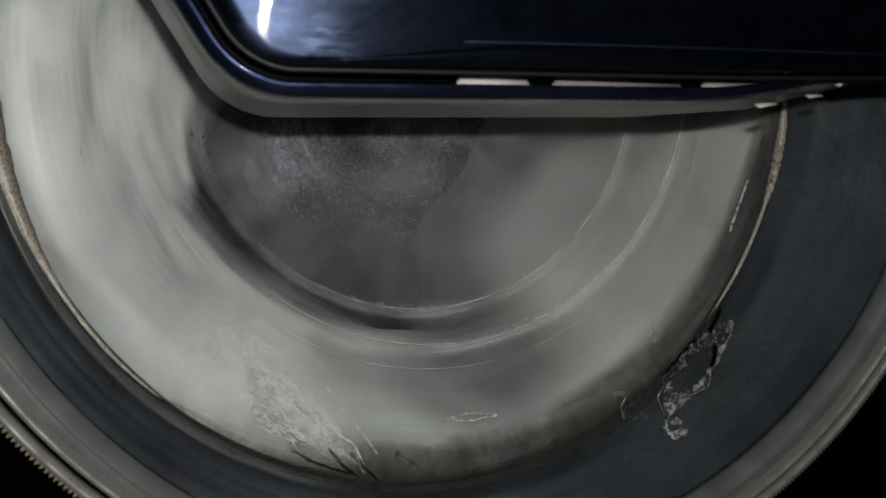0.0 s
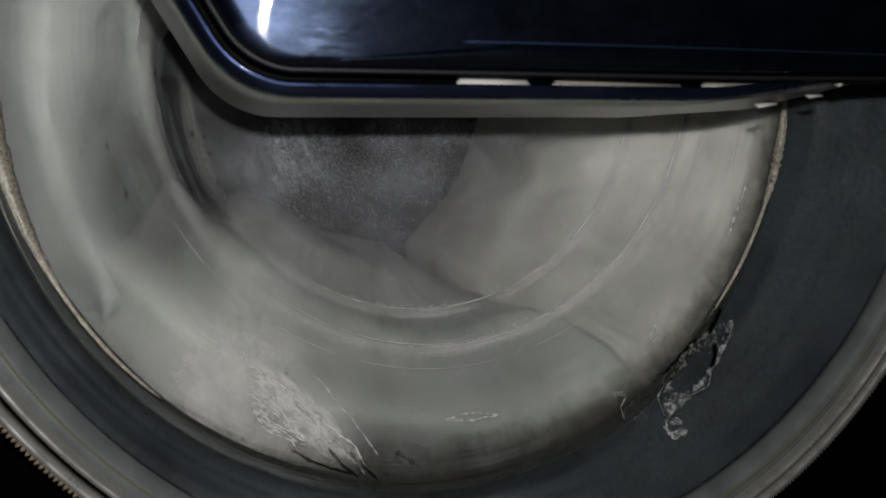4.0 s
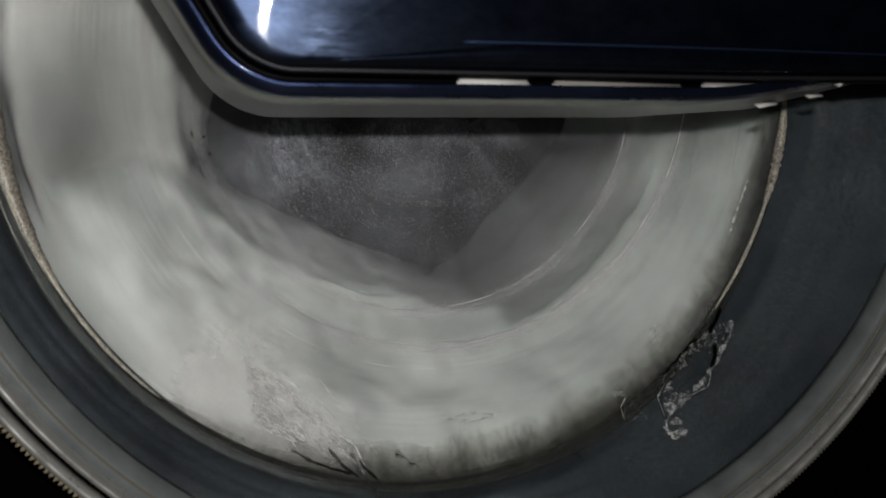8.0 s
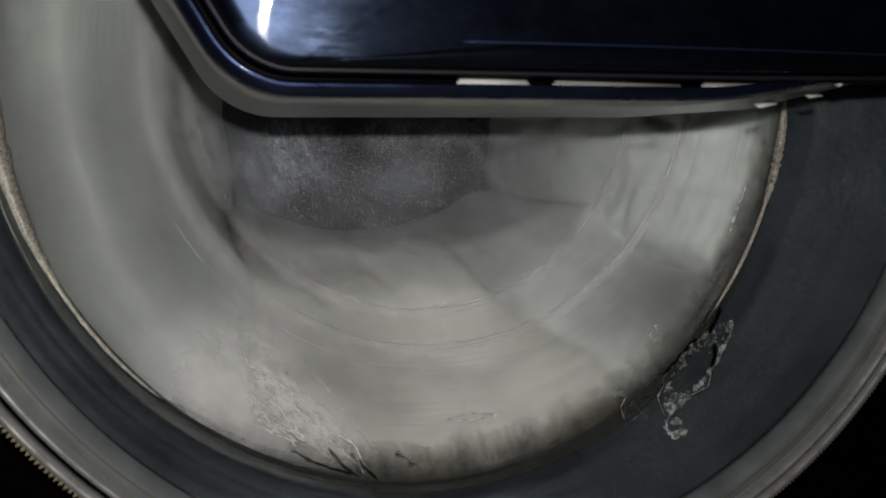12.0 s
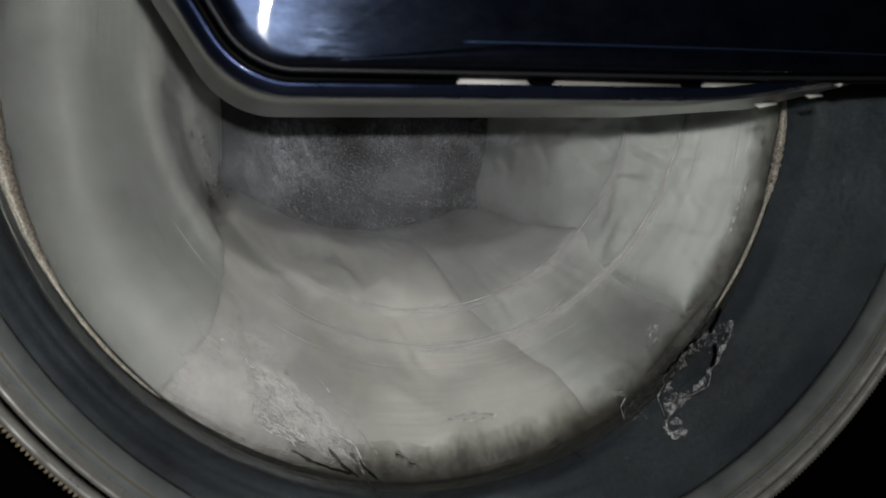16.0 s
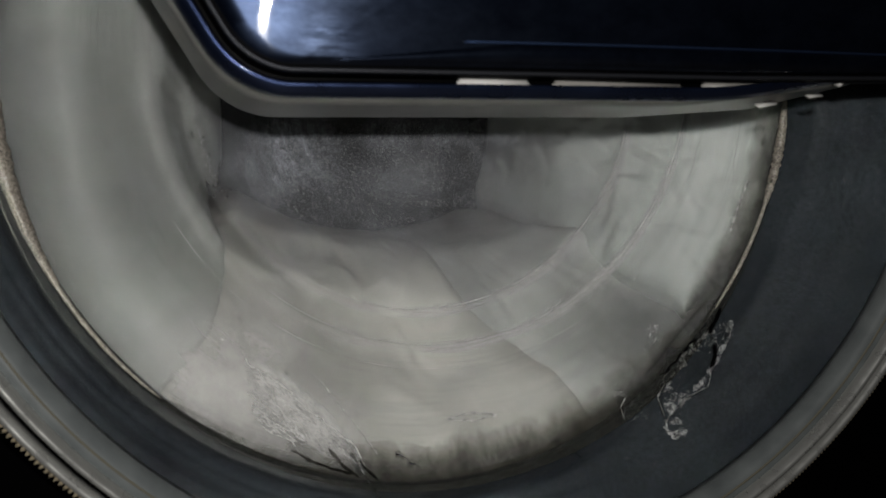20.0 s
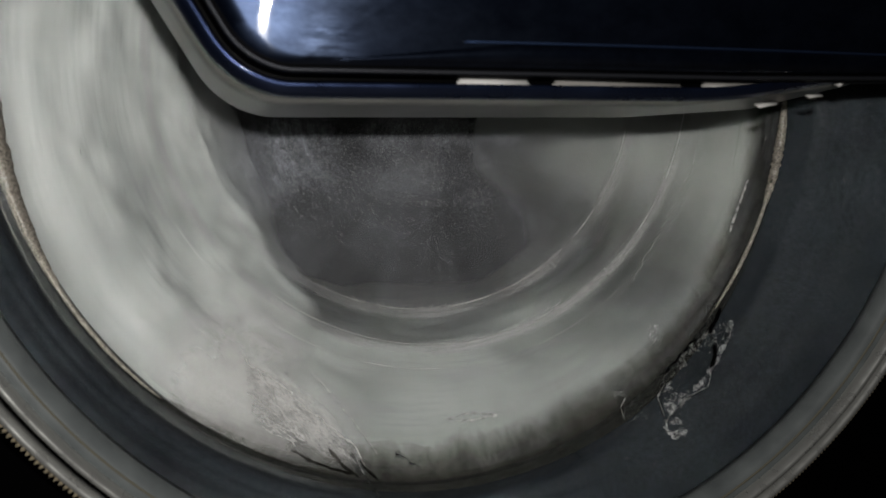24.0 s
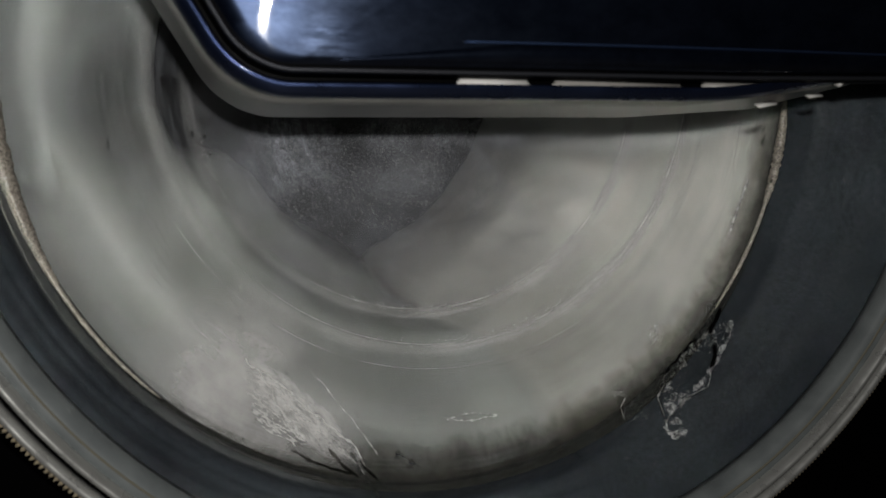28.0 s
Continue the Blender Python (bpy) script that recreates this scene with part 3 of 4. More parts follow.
def resample(pts, n):
    p = np.array(pts)
    s = np.r_[0, np.cumsum(np.hypot(*np.diff(p, axis=0).T))]
    u = np.linspace(0, s[-1], n)
    return np.c_[np.interp(u, s, p[:, 0]), np.interp(u, s, p[:, 1])]


def bundle(name, knots, mat, label, seed, folds=0.006, way=40, fine=1.0, rolls=(1.0, 1.0), skew=(0.0, 0.0), sharp=False):
    """Wet cloth packed against the drum. Each knot: angle (degrees, anticlockwise from the right), its inner radius next to
    the glass, half way back and at the back, how far it stands off the glass, and 0 to 1: how far its outer edge is drawn
    back from the rubber. way: the angle of its folds, fine: how close they lie; rolls: how round its two ends are next to
    the glass; skew: degrees by which its ends are turned on at the rubber; sharp: a crisp inner edge."""
    k = np.array(knots, float)
    b0, b1 = k[0, 0], k[-1, 0]
    nu, nv = max(int((b1 - b0) * 1.4), 30), 130
    at = np.linspace(b0, b1, nu + 1)
    cols = [np.interp(at, k[:, 0], k[:, c]) for c in range(1, 6)]
    for _ in range(4):
        cols = [np.r_[c[:1], (c[:-2] + 2 * c[1:-1] + c[2:]) / 4, c[-1:]] for c in cols]
    verts, faces = [], []
    for i, b in enumerate(at):
        front, middle, back, off, rim = (c[i] for c in cols)
        q = min(b - b0, b1 - b) / 7.0
        end = 0 if b - b0 < b1 - b else 1
        tip = 1 - math.sqrt(max(0.0, 1 - max(0.0, 1 - q) ** 2))
        roll, on = tip * rolls[end], skew[end] * max(0.0, 1 - q / 4)
        soft = min(1.0, min(b - b0, b1 - b) / 20)
        g = 0.0015 + off + roll * 0.016
        wave = 0.003 * noise.noise((b * 0.05, seed, 0))
        front, middle, back = front + tip * 0.016 + wave, middle + tip * 0.045 + wave, min(back + tip * 0.06 - wave, 0.22)
        raw = [(0.236, 0.088 + 0.045 * rim + g), (0.206 - 0.004 * rim, 0.081 + 0.028 * rim + g), (0.1885 + g - 0.0095 * rim, 0.079 + 0.013 * rim + g * 0.5),
               (0.1780 + g - 0.003 * rim, 0.0875 + 0.005 * rim + g * 0.5)]
        raw += [(max(r + g, front), y + g * 0.5) for r, y in ((0.1665, 0.100), (0.1530, 0.1225), (0.1400, 0.1335))]
        if sharp:
            raw += [(max(0.130, front + 0.006), 0.1405 + g), (front + 0.35 * max(0.130 - front, 0.0) + 0.001, 0.1425 + g), (front, 0.1465 + g), (front * 0.9 + middle * 0.1, 0.154 + g)]
        else:
            raw += [(max(0.134, front + 0.002), 0.1400 + g), (front * 0.94 + middle * 0.06, 0.150 + g)]
        raw += [(front * 0.5 + middle * 0.5, 0.180 + g), (middle, 0.215), (middle * 0.5 + back * 0.5, 0.300), (back, 0.375), (min(back + 0.035, 0.225), 0.400), (0.232, 0.410)]
        p = resample(smooth_path(raw), nv)
        t = np.gradient(p, axis=0)
        t /= np.maximum(np.hypot(*t.T), 1e-9)[:, None]
        a = radians(b)
        for n in range(nv):
            r, y = p[n]
            s = n / (nv - 1)
            q = Vector((a * 0.17 * 40, s * 0.30 * 40, seed * 7.3)) * fine
            warp = noise.noise(q * 0.5) * 1.6
            th = radians(way)
            u = (q.x * math.cos(th) + q.y * math.sin(th)) + warp
            w = (-q.x * math.sin(th) + q.y * math.cos(th)) * 0.28
            h = 0.5 + 0.9 * noise.noise((u * 0.55, w * 0.55, seed)) + 0.6 * abs(noise.noise((u * 1.5, w * 1.5, seed + 5))) + 0.25 * abs(noise.noise((u * 4, w * 3, seed + 9)))
            ends = min(1.0, s * 8, (1 - s) * 8)
            h = max(h, 0.0) * folds * (0.25 + 0.75 * soft) * (1 - 0.6 * min(max((y - 0.15) / 0.06, 0.0), 1.0)) * ends
            r, y = min(r + h * abs(t[n, 1]), 0.238), y + h * abs(t[n, 0])
            a2 = a + radians(on * min(max((r - 0.135) / 0.04, 0.0), 1.0)) + radians(3) * noise.noise((s * 5 + seed * 3, b * 0.03, 4))
            verts.append((r * math.cos(a2), y, r * math.sin(a2)))
    for i in range(nu):
        for n in range(nv):
            l = (n + 1) % nv
            faces.append((i * nv + n, i * nv + l, (i + 1) * nv + l, (i + 1) * nv + n))
    faces += [tuple(range(nv)), tuple(nu * nv + n for n in range(nv))]
    ob = fix(link(name, verts, faces, mat))
    ob.location = (AX, 0, AZ)
    return tagged(ob, label, "laundry", "laundry in the drum")


def shade_patch(m, at, size, dark):
    """A patch with an uneven border, painted that much darker to stand for shade on the cloth."""
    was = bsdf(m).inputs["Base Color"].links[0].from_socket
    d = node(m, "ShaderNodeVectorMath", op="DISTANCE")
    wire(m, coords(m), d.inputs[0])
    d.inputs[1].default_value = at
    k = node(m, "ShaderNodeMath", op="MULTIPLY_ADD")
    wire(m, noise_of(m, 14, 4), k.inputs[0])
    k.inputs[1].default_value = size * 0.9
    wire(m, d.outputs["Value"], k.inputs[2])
    # painted shade: full in the middle, fading outwards
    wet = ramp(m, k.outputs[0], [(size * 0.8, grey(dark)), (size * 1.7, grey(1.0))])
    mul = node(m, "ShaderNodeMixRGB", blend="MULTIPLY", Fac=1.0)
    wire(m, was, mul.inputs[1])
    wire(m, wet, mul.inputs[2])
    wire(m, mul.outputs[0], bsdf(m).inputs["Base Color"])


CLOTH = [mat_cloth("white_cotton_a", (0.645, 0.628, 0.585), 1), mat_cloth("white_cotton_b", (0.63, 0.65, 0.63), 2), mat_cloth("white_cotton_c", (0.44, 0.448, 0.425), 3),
         mat_cloth("white_cotton_d", (0.50, 0.518, 0.50), 4), mat_cloth("recess_cotton", (0.60, 0.60, 0.58), 6)]
# shade of the creases and of the left side, painted into the cloth
shade_patch(CLOTH[0], (-0.120, 0.11, -0.112), 0.085, 0.62)
shade_patch(CLOTH[0], (-0.080, 0.13, -0.100), 0.050, 0.86)
shade_patch(CLOTH[4], (0.116, 0.10, -0.128), 0.060, 0.38)
shade_patch(CLOTH[3], (-0.093, 0.12, 0.130), 0.052, 0.24)
shade_patch(CLOTH[2], (-0.103, 0.12, 0.122), 0.044, 0.32)
shade_patch(CLOTH[2], (-0.170, 0.10, -0.030), 0.110, 0.56)
LOAD = [
    bundle("bed_sheet", ((210, .141, .130, .122, .004, 0), (220, .137, .122, .115, .0015, 0), (228, .133, .115, .109, .001, 0), (240, .124, .103, .108, 0, 0), (265, .119, .094, .104, 0, 0), (276, .122, .099, .106, 0, 0), (285, .128, .108, .110, .001, 0)),
           CLOTH[0], "wet off-white bed sheet bundled against the drum", 1, 0.005, 85, 1.6, (0.2, 0.9), (6, 9)),
    # separate piece added for the darker recess beside the sheet's fold
    bundle("recess_cloth", ((272, .129, .101, .106, .006, 0), (288, .130, .105, .108, .006, 0), (302, .132, .114, .116, .009, 0), (313, .135, .127, .124, .022, .8), (324, .138, .140, .150, .028, 1)),
           CLOTH[4], "off-white wet cloth added in the recess between two bundles", 6, 0.004, 20, 1.5, (0.3, 0.2)),
    bundle("bath_towel", ((316, .146, .142, .143, .005, .8), (328, .140, .126, .123, .001, .5), (341, .128, .108, .120, 0, 0), (358, .122, .098, .118, 0, 0), (375, .117, .101, .116, 0, 0), (388, .120, .108, .121, 0, 0), (400, .133, .126, .134, .003, 0), (412, .143, .142, .148, .006, 0)),
           CLOTH[1], "wet white bath towel folded with a long straight edge", 2, 0.008, 86, 2.6, (0.7, 1.0), sharp=True),
    bundle("pillow_case", ((408, .148, .150, .158, .006, 0), (420, .145, .147, .155, 0, 0), (440, .144, .143, .150, 0, .1), (454, .141, .146, .160, .001, .4), (460, .140, .150, .168, .002, .6), (468, .138, .165, .190, .004, .5), (486, .145, .185, .210, .005, .3)),
           CLOTH[3], "wet white pillow case pressed flat on the drum", 3, 0.006, 60, 1.5, (1.0, 1.0), (0, 11)),
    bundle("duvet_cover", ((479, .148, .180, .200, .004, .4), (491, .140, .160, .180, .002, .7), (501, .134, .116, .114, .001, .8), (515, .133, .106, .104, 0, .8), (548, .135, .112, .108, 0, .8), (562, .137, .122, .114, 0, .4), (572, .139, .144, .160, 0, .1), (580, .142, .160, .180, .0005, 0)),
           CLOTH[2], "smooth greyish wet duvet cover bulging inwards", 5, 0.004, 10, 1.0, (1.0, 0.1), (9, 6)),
]

# ---------------------------------------------------------------- water on the glass
M_WATER = bpy.data.materials.new("clear_water")
M_WATER.use_nodes = True
M_WATER.node_tree.nodes.remove(M_WATER.node_tree.nodes["Principled BSDF"])
wire(M_WATER, node(M_WATER, "ShaderNodeBsdfGlass", Roughness=0.04, IOR=1.2).outputs[0], M_WATER.node_tree.nodes["Material Output"].inputs["Surface"])
M_SUDS = material("soapy_water", (0.93, 0.93, 0.91), 0.25)
M_FOAM = material("thin_foam", (0.95, 0.95, 0.93), 0.2)


INNER = bowl_rings(0.0018)


def glass_y(x, z):
    """Depth of the bowl's front skin at (x, z)."""
    for p, q in zip(INNER[:-1], INNER[1:]):
        dp, dq = math.hypot(x - p[0], z - p[1]) - p[2], math.hypot(x - q[0], z - q[1]) - q[2]
        if dp <= 0 <= dq:
            t = dp / (dp - dq) if dp != dq else 0
            return p[3] + (q[3] - p[3]) * t
    return INNER[-1][3] if math.hypot(x, z) < 0.05 else INNER[0][3]


def on_glass(x, z):
    """Point and normal, towards the viewer, of the bowl at (x, z)."""
    d = 0.0008
    gx = (glass_y(x + d, z) - glass_y(x - d, z)) / (2 * d)
    gz = (glass_y(x, z + d) - glass_y(x, z - d)) / (2 * d)
    return Vector((x, glass_y(x, z), z)), Vector((gx, -1, gz)).normalized()


def dome(name, x, z, size, long, label, mat):
    """A flat drop of water of that radius, drawn out downwards by the factor long."""
    p, n = on_glass(x, z)
    down = Vector((0, 0, -1)) - n * Vector((0, 0, -1)).dot(n)
    down.normalize()
    side = n.cross(down)
    verts, faces, seg = [tuple(p + n * size * 0.55)], [], 12
    for ring, (rr, hh) in enumerate(((0.5, 0.46), (0.85, 0.25), (1.0, 0.0), (0.9, -0.06))):
        for k in range(seg):
            a = 2 * math.pi * k / seg
            wob = 1 + 0.16 * noise.noise((x * 900 + math.cos(a), z * 900 + math.sin(a), ring * 0.2))
            verts.append(tuple(p + (side * math.cos(a) + down * math.sin(a) * long) * size * rr * wob + n * size * hh))
    for k in range(seg):
        l = (k + 1) % seg
        faces.append((0, 1 + k, 1 + l))
        for q in range(3):
            faces.append((1 + q * seg + k, 1 + (q + 1) * seg + k, 1 + (q + 1) * seg + l, 1 + q * seg + l))
    faces.append(tuple(1 + 3 * seg + k for k in range(seg)))
    ob = fix(link(name, verts, faces, mat))
    return tagged(ob, label, "water drop", "drops on the glass")


DROPS_A = ((-0.175, -0.0433), (-0.166, -0.0394), (-0.1595, -0.061), (-0.1585, -0.069), (-0.1305, -0.0343), (-0.1246, -0.0356), (-0.1222, -0.0442), (-0.1191, -0.058),
           (-0.1146, -0.0663), (-0.0716, -0.0407), (-0.067, -0.0368), (-0.0014, -0.0343), (0.0029, -0.0412), (0.0096, -0.040), (0.0487, -0.0321), (0.1586, -0.0362))
DROPS_B = ((-0.0395, -0.1617), (-0.0583, -0.1706), (0.0508, -0.1629), (0.0034, -0.1846), (0.1437, -0.066), (0.1295, -0.1071), (0.1268, -0.0332), (0.1494, -0.0635), (-0.1008, -0.1339),
           (-0.091, -0.1493), (-0.1116, -0.1231), (-0.1275, -0.1065), (-0.0279, -0.1965), (0.0673, -0.1533), (0.1567, -0.0582), (-0.081, -0.1459))
rng = random.Random(5)
for x, z in DROPS_A + DROPS_B:
    dome("water_drop", x, z, rng.uniform(0.0005, 0.0010), rng.uniform(1.0, 2.2), "small clear water drop on the door glass", M_WATER)


def run_of_water(name, line, width, mat, label, knots=0.5, seed=0, stray=0.0006):
    """A narrow raised thread of water along a broken line (x, z) on the glass, of uneven width."""
    pts = []
    for (ax, az), (bx, bz) in zip(line[:-1], line[1:]):
        n = max(int(math.hypot(bx - ax, bz - az) / 0.0012), 1)
        pts += [(ax + (bx - ax) * k / n, az + (bz - az) * k / n) for k in range(n)]
    pts.append(line[-1])
    verts, faces = [], []
    for i, (x, z) in enumerate(pts):
        x += stray * noise.noise((i * 0.2, seed, 1))
        z += stray * noise.noise((i * 0.2, seed, 7))
        p, n = on_glass(x, z)
        a, b = pts[max(i - 1, 0)], pts[min(i + 1, len(pts) - 1)]
        go = Vector((b[0] - a[0], glass_y(*b) - glass_y(*a), b[1] - a[1])).normalized()
        side = n.cross(go).normalized()
        w = width * max(0.12, 1 + knots * 2.2 * noise.noise((i * 0.55, seed, 3)))
        if i in (0, len(pts) - 1):
            w *= 0.3
        for su, hu in ((-1, -0.05), (-0.6, 0.5), (0, 0.75), (0.6, 0.5), (1, -0.05)):
            verts.append(tuple(p + side * w * su + n * w * hu))
    m = len(pts)
    for i in range(m - 1):
        for k in range(5):
            l = (k + 1) % 5
            faces.append((i * 5 + k, i * 5 + l, (i + 1) * 5 + l, (i + 1) * 5 + k))
    faces += [tuple(range(5)), tuple((m - 1) * 5 + k for k in range(5))]
    ob = fix(link(name, verts, faces, mat))
    return tagged(ob, label, "water run", "runs of water on the glass")


THREAD = "thin thread of water on the door glass"
run_of_water("water_run", ((0.153, -0.0581), (0.1488, -0.0708), (0.1426, -0.0863)), 0.0009, M_FOAM, "pale streak of soapy water on the glass", 0.3, 1, 0.0001)
run_of_water("water_run", ((0.1486, -0.0341), (0.1434, -0.0535), (0.1362, -0.0698), (0.1235, -0.0923), (0.1051, -0.1171)), 0.00022, M_FOAM, THREAD, 1.2, 2)
run_of_water("water_run", ((0.1412, -0.0405), (0.1369, -0.0572)), 0.0003, M_FOAM, THREAD, 1.2, 3)
run_of_water("water_run", ((-0.1404, -0.1092), (-0.1358, -0.1175), (-0.1276, -0.1283), (-0.1193, -0.1378)), 0.0002, M_FOAM, THREAD, 0.8, 4)
run_of_water("water_run", ((0.1559, -0.0268), (0.1538, -0.0406), (0.1506, -0.056)), 0.00016, M_WATER, THREAD, 0.5, 5, 0.0001)
run_of_water("water_run", ((-0.013, -0.1778), (0.001, -0.1764), (0.0137, -0.1774), (0.0, -0.1792), (-0.013, -0.1778)), 0.00045, M_FOAM, "flat pool of water with a pale outline", 0.8, 6)
run_of_water("water_run", ((-0.0653, -0.1825), (-0.0618, -0.1904), (-0.0566, -0.1939)), 0.0008, M_WATER, THREAD, 0.8, 7)
run_of_water("water_run", ((-0.0431, -0.1859), (-0.0336, -0.1917)), 0.0009, M_WATER, THREAD, 0.8, 8)
run_of_water("water_run", ((0.032, -0.188), (0.0388, -0.1849), (0.0407, -0.1874)), 0.0004, M_WATER, THREAD, 0.8, 9)
PATCH = ((0.1290, -0.1180), (0.1168, -0.1370), (0.1061, -0.1576), (0.0955, -0.1628), (0.0835, -0.1726), (0.0831, -0.1670), (0.0959, -0.1551), (0.1069, -0.1455), (0.1193, -0.1319), (0.1290, -0.1180))
EDGE = "pale edge of a wet patch between rubber and glass"
run_of_water("water_run", PATCH, 0.0005, M_WATER, "closed outline of a wet patch between rubber and glass", 1.0, 10)
run_of_water("water_run", PATCH[3:5], 0.00030, M_FOAM, EDGE, 1.4, 11)
run_of_water("water_run", PATCH[1:4], 0.00020, M_FOAM, EDGE, 1.4, 14)
run_of_water("water_run", PATCH[4:7], 0.00022, M_FOAM, EDGE, 1.4, 15)
run_of_water("water_run", ((0.0835, -0.1726), (0.0834, -0.1784), (0.0879, -0.1760), (0.0906, -0.1793)), 0.00022, M_FOAM, EDGE, 1.4, 12)
run_of_water("water_run", ((0.0766, -0.1668), (0.0685, -0.1744)), 0.00025, M_FOAM, THREAD, 1.2, 13)
run_of_water("water_run", ((-0.0795, -0.1500), (-0.0720, -0.1590), (-0.0640, -0.1690), (-0.0560, -0.1800), (-0.0515, -0.1870)), 0.0004, M_FOAM, "pale ridge of soapy water running down the glass", 1.2, 21, 0.0012)
# black strips laid on the glass for the darkness of gaps behind it
DARK = "black strip for the shade where rubber and glass do not touch"
run_of_water("gap_shade", ((0.1264, -0.1233), (0.1210, -0.1311), (0.1172, -0.1356)), 0.0013, M_BLACK, DARK, 0.2, 16)
run_of_water("gap_shade", ((0.1154, -0.1391), (0.1097, -0.1487)), 0.0011, M_BLACK, DARK, 0.2, 17)
run_of_water("gap_shade", ((0.1135, -0.1387), (0.1016, -0.1500), (0.0936, -0.1568)), 0.0006, M_BLACK, DARK, 0.9, 18)
STREAK = "dark wet streak wiped across the glass by the rubber"
run_of_water("water_streak", ((-0.0755, -0.1795), (-0.0700, -0.1860), (-0.0637, -0.1912)), 0.0009, M_GAP, STREAK, 0.5, 23, 0.0008)
run_of_water("water_streak", ((-0.0610, -0.1850), (-0.0590, -0.1890), (-0.0550, -0.1930)), 0.0008, M_GAP, STREAK, 0.5, 24, 0.0006)
run_of_water("water_streak", ((-0.0930, -0.1765), (-0.0850, -0.1815), (-0.0760, -0.1860), (-0.0660, -0.1895)), 0.0007, M_GAP, STREAK, 0.7, 31, 0.0008)
run_of_water("water_run", ((-0.0700, -0.1800), (-0.0650, -0.1850), (-0.0605, -0.1905)), 0.0005, M_FOAM, "pale ridge of soapy water running down the glass", 1.0, 26, 0.0008)


def suds(name, hull, count, size, label, seed, mat):
    """Many short ridges and flecks of soap, scattered inside the outline hull (x, z)."""
    r = random.Random(seed)
    xs, zs = [h[0] for h in hull], [h[1] for h in hull]
    verts, faces, made = [], [], 0
    while made < count:
        x, z = r.uniform(min(xs), max(xs)), r.uniform(min(zs), max(zs))
        inside = False
        for (ax, az), (bx, bz) in zip(hull, hull[1:] + hull[:1]):
            if (az > z) != (bz > z) and x < (bx - ax) * (z - az) / (bz - az) + ax:
                inside = not inside
        if not inside or noise.noise((x * 160, z * 160, seed)) < r.uniform(-0.5, 0.25):
            continue
        made += 1
        p, n = on_glass(x, z)
        a = radians(r.gauss(-48, 22))
        go = Vector((math.cos(a), 0, math.sin(a)))
        go = (go - n * go.dot(n)).normalized()
        side = n.cross(go)
        w, l, h = size * r.uniform(0.2, 0.6), size * r.uniform(0.4, 2.6), size * r.uniform(0.10, 0.22)
        b = len(verts)
        for hh, k in ((-0.1, 1.0), (0.65, 0.8)):
            for su, sl in ((0, -1), (0.9, -0.4), (0.8, 0.4), (0, 1), (-0.9, 0.4), (-0.8, -0.4)):
                verts.append(tuple(p + side * w * su * k + go * l * sl * k + n * h * hh))
        verts.append(tuple(p + n * h))
        faces += [(b + 6 + k, b + 6 + (k + 1) % 6, b + 12) for k in range(6)] + [tuple(b + k for k in range(6))]
        faces += [(b + k, b + (k + 1) % 6, b + 6 + (k + 1) % 6, b + 6 + k) for k in range(6)]
    ob = fix(link(name, verts, faces, mat))
    return tagged(ob, label, "soap suds", "", "stuff")


suds("soap_suds", ((-0.1111, -0.1407), (-0.1018, -0.1503), (-0.0889, -0.1582), (-0.0827, -0.1636), (-0.0773, -0.1726), (-0.0635, -0.1809), (-0.0573, -0.1894), (-0.0708, -0.1815), (-0.0864, -0.1766), (-0.0963, -0.1706), (-0.1033, -0.1632), (-0.110, -0.1516)),
     260, 0.0009, "smear of white soap suds on the door glass", 3, M_FOAM)
suds("soap_suds", ((-0.1100, -0.1516), (-0.1021, -0.1534), (-0.0953, -0.1640), (-0.0846, -0.1741), (-0.0915, -0.1745), (-0.1037, -0.1674), (-0.1093, -0.1588)), 150, 0.0011, "dense white patch of soap suds on the door glass", 7, M_SUDS)
SMEAR = "jagged white edge of a smear of suds on the glass"
run_of_water("suds_streak", ((-0.1105, -0.1393), (-0.1061, -0.1451), (-0.0981, -0.1542), (-0.0980, -0.1598), (-0.0929, -0.1665), (-0.0877, -0.1713), (-0.0848, -0.1752)), 0.0006, M_SUDS, SMEAR, 1.1, 33, 0.0020)
run_of_water("suds_streak", ((-0.1045, -0.1450), (-0.0969, -0.1507), (-0.0895, -0.1581), (-0.0794, -0.1677), (-0.0678, -0.1765), (-0.0623, -0.1819), (-0.0591, -0.1869)), 0.0006, M_SUDS, SMEAR, 1.1, 36, 0.0020)
suds("soap_suds", ((0.0996, -0.1363), (0.1042, -0.1355), (0.101, -0.1417), (0.0887, -0.1526), (0.098, -0.1423)), 26, 0.0009, "small smear of soap suds on the glass", 4, M_FOAM)


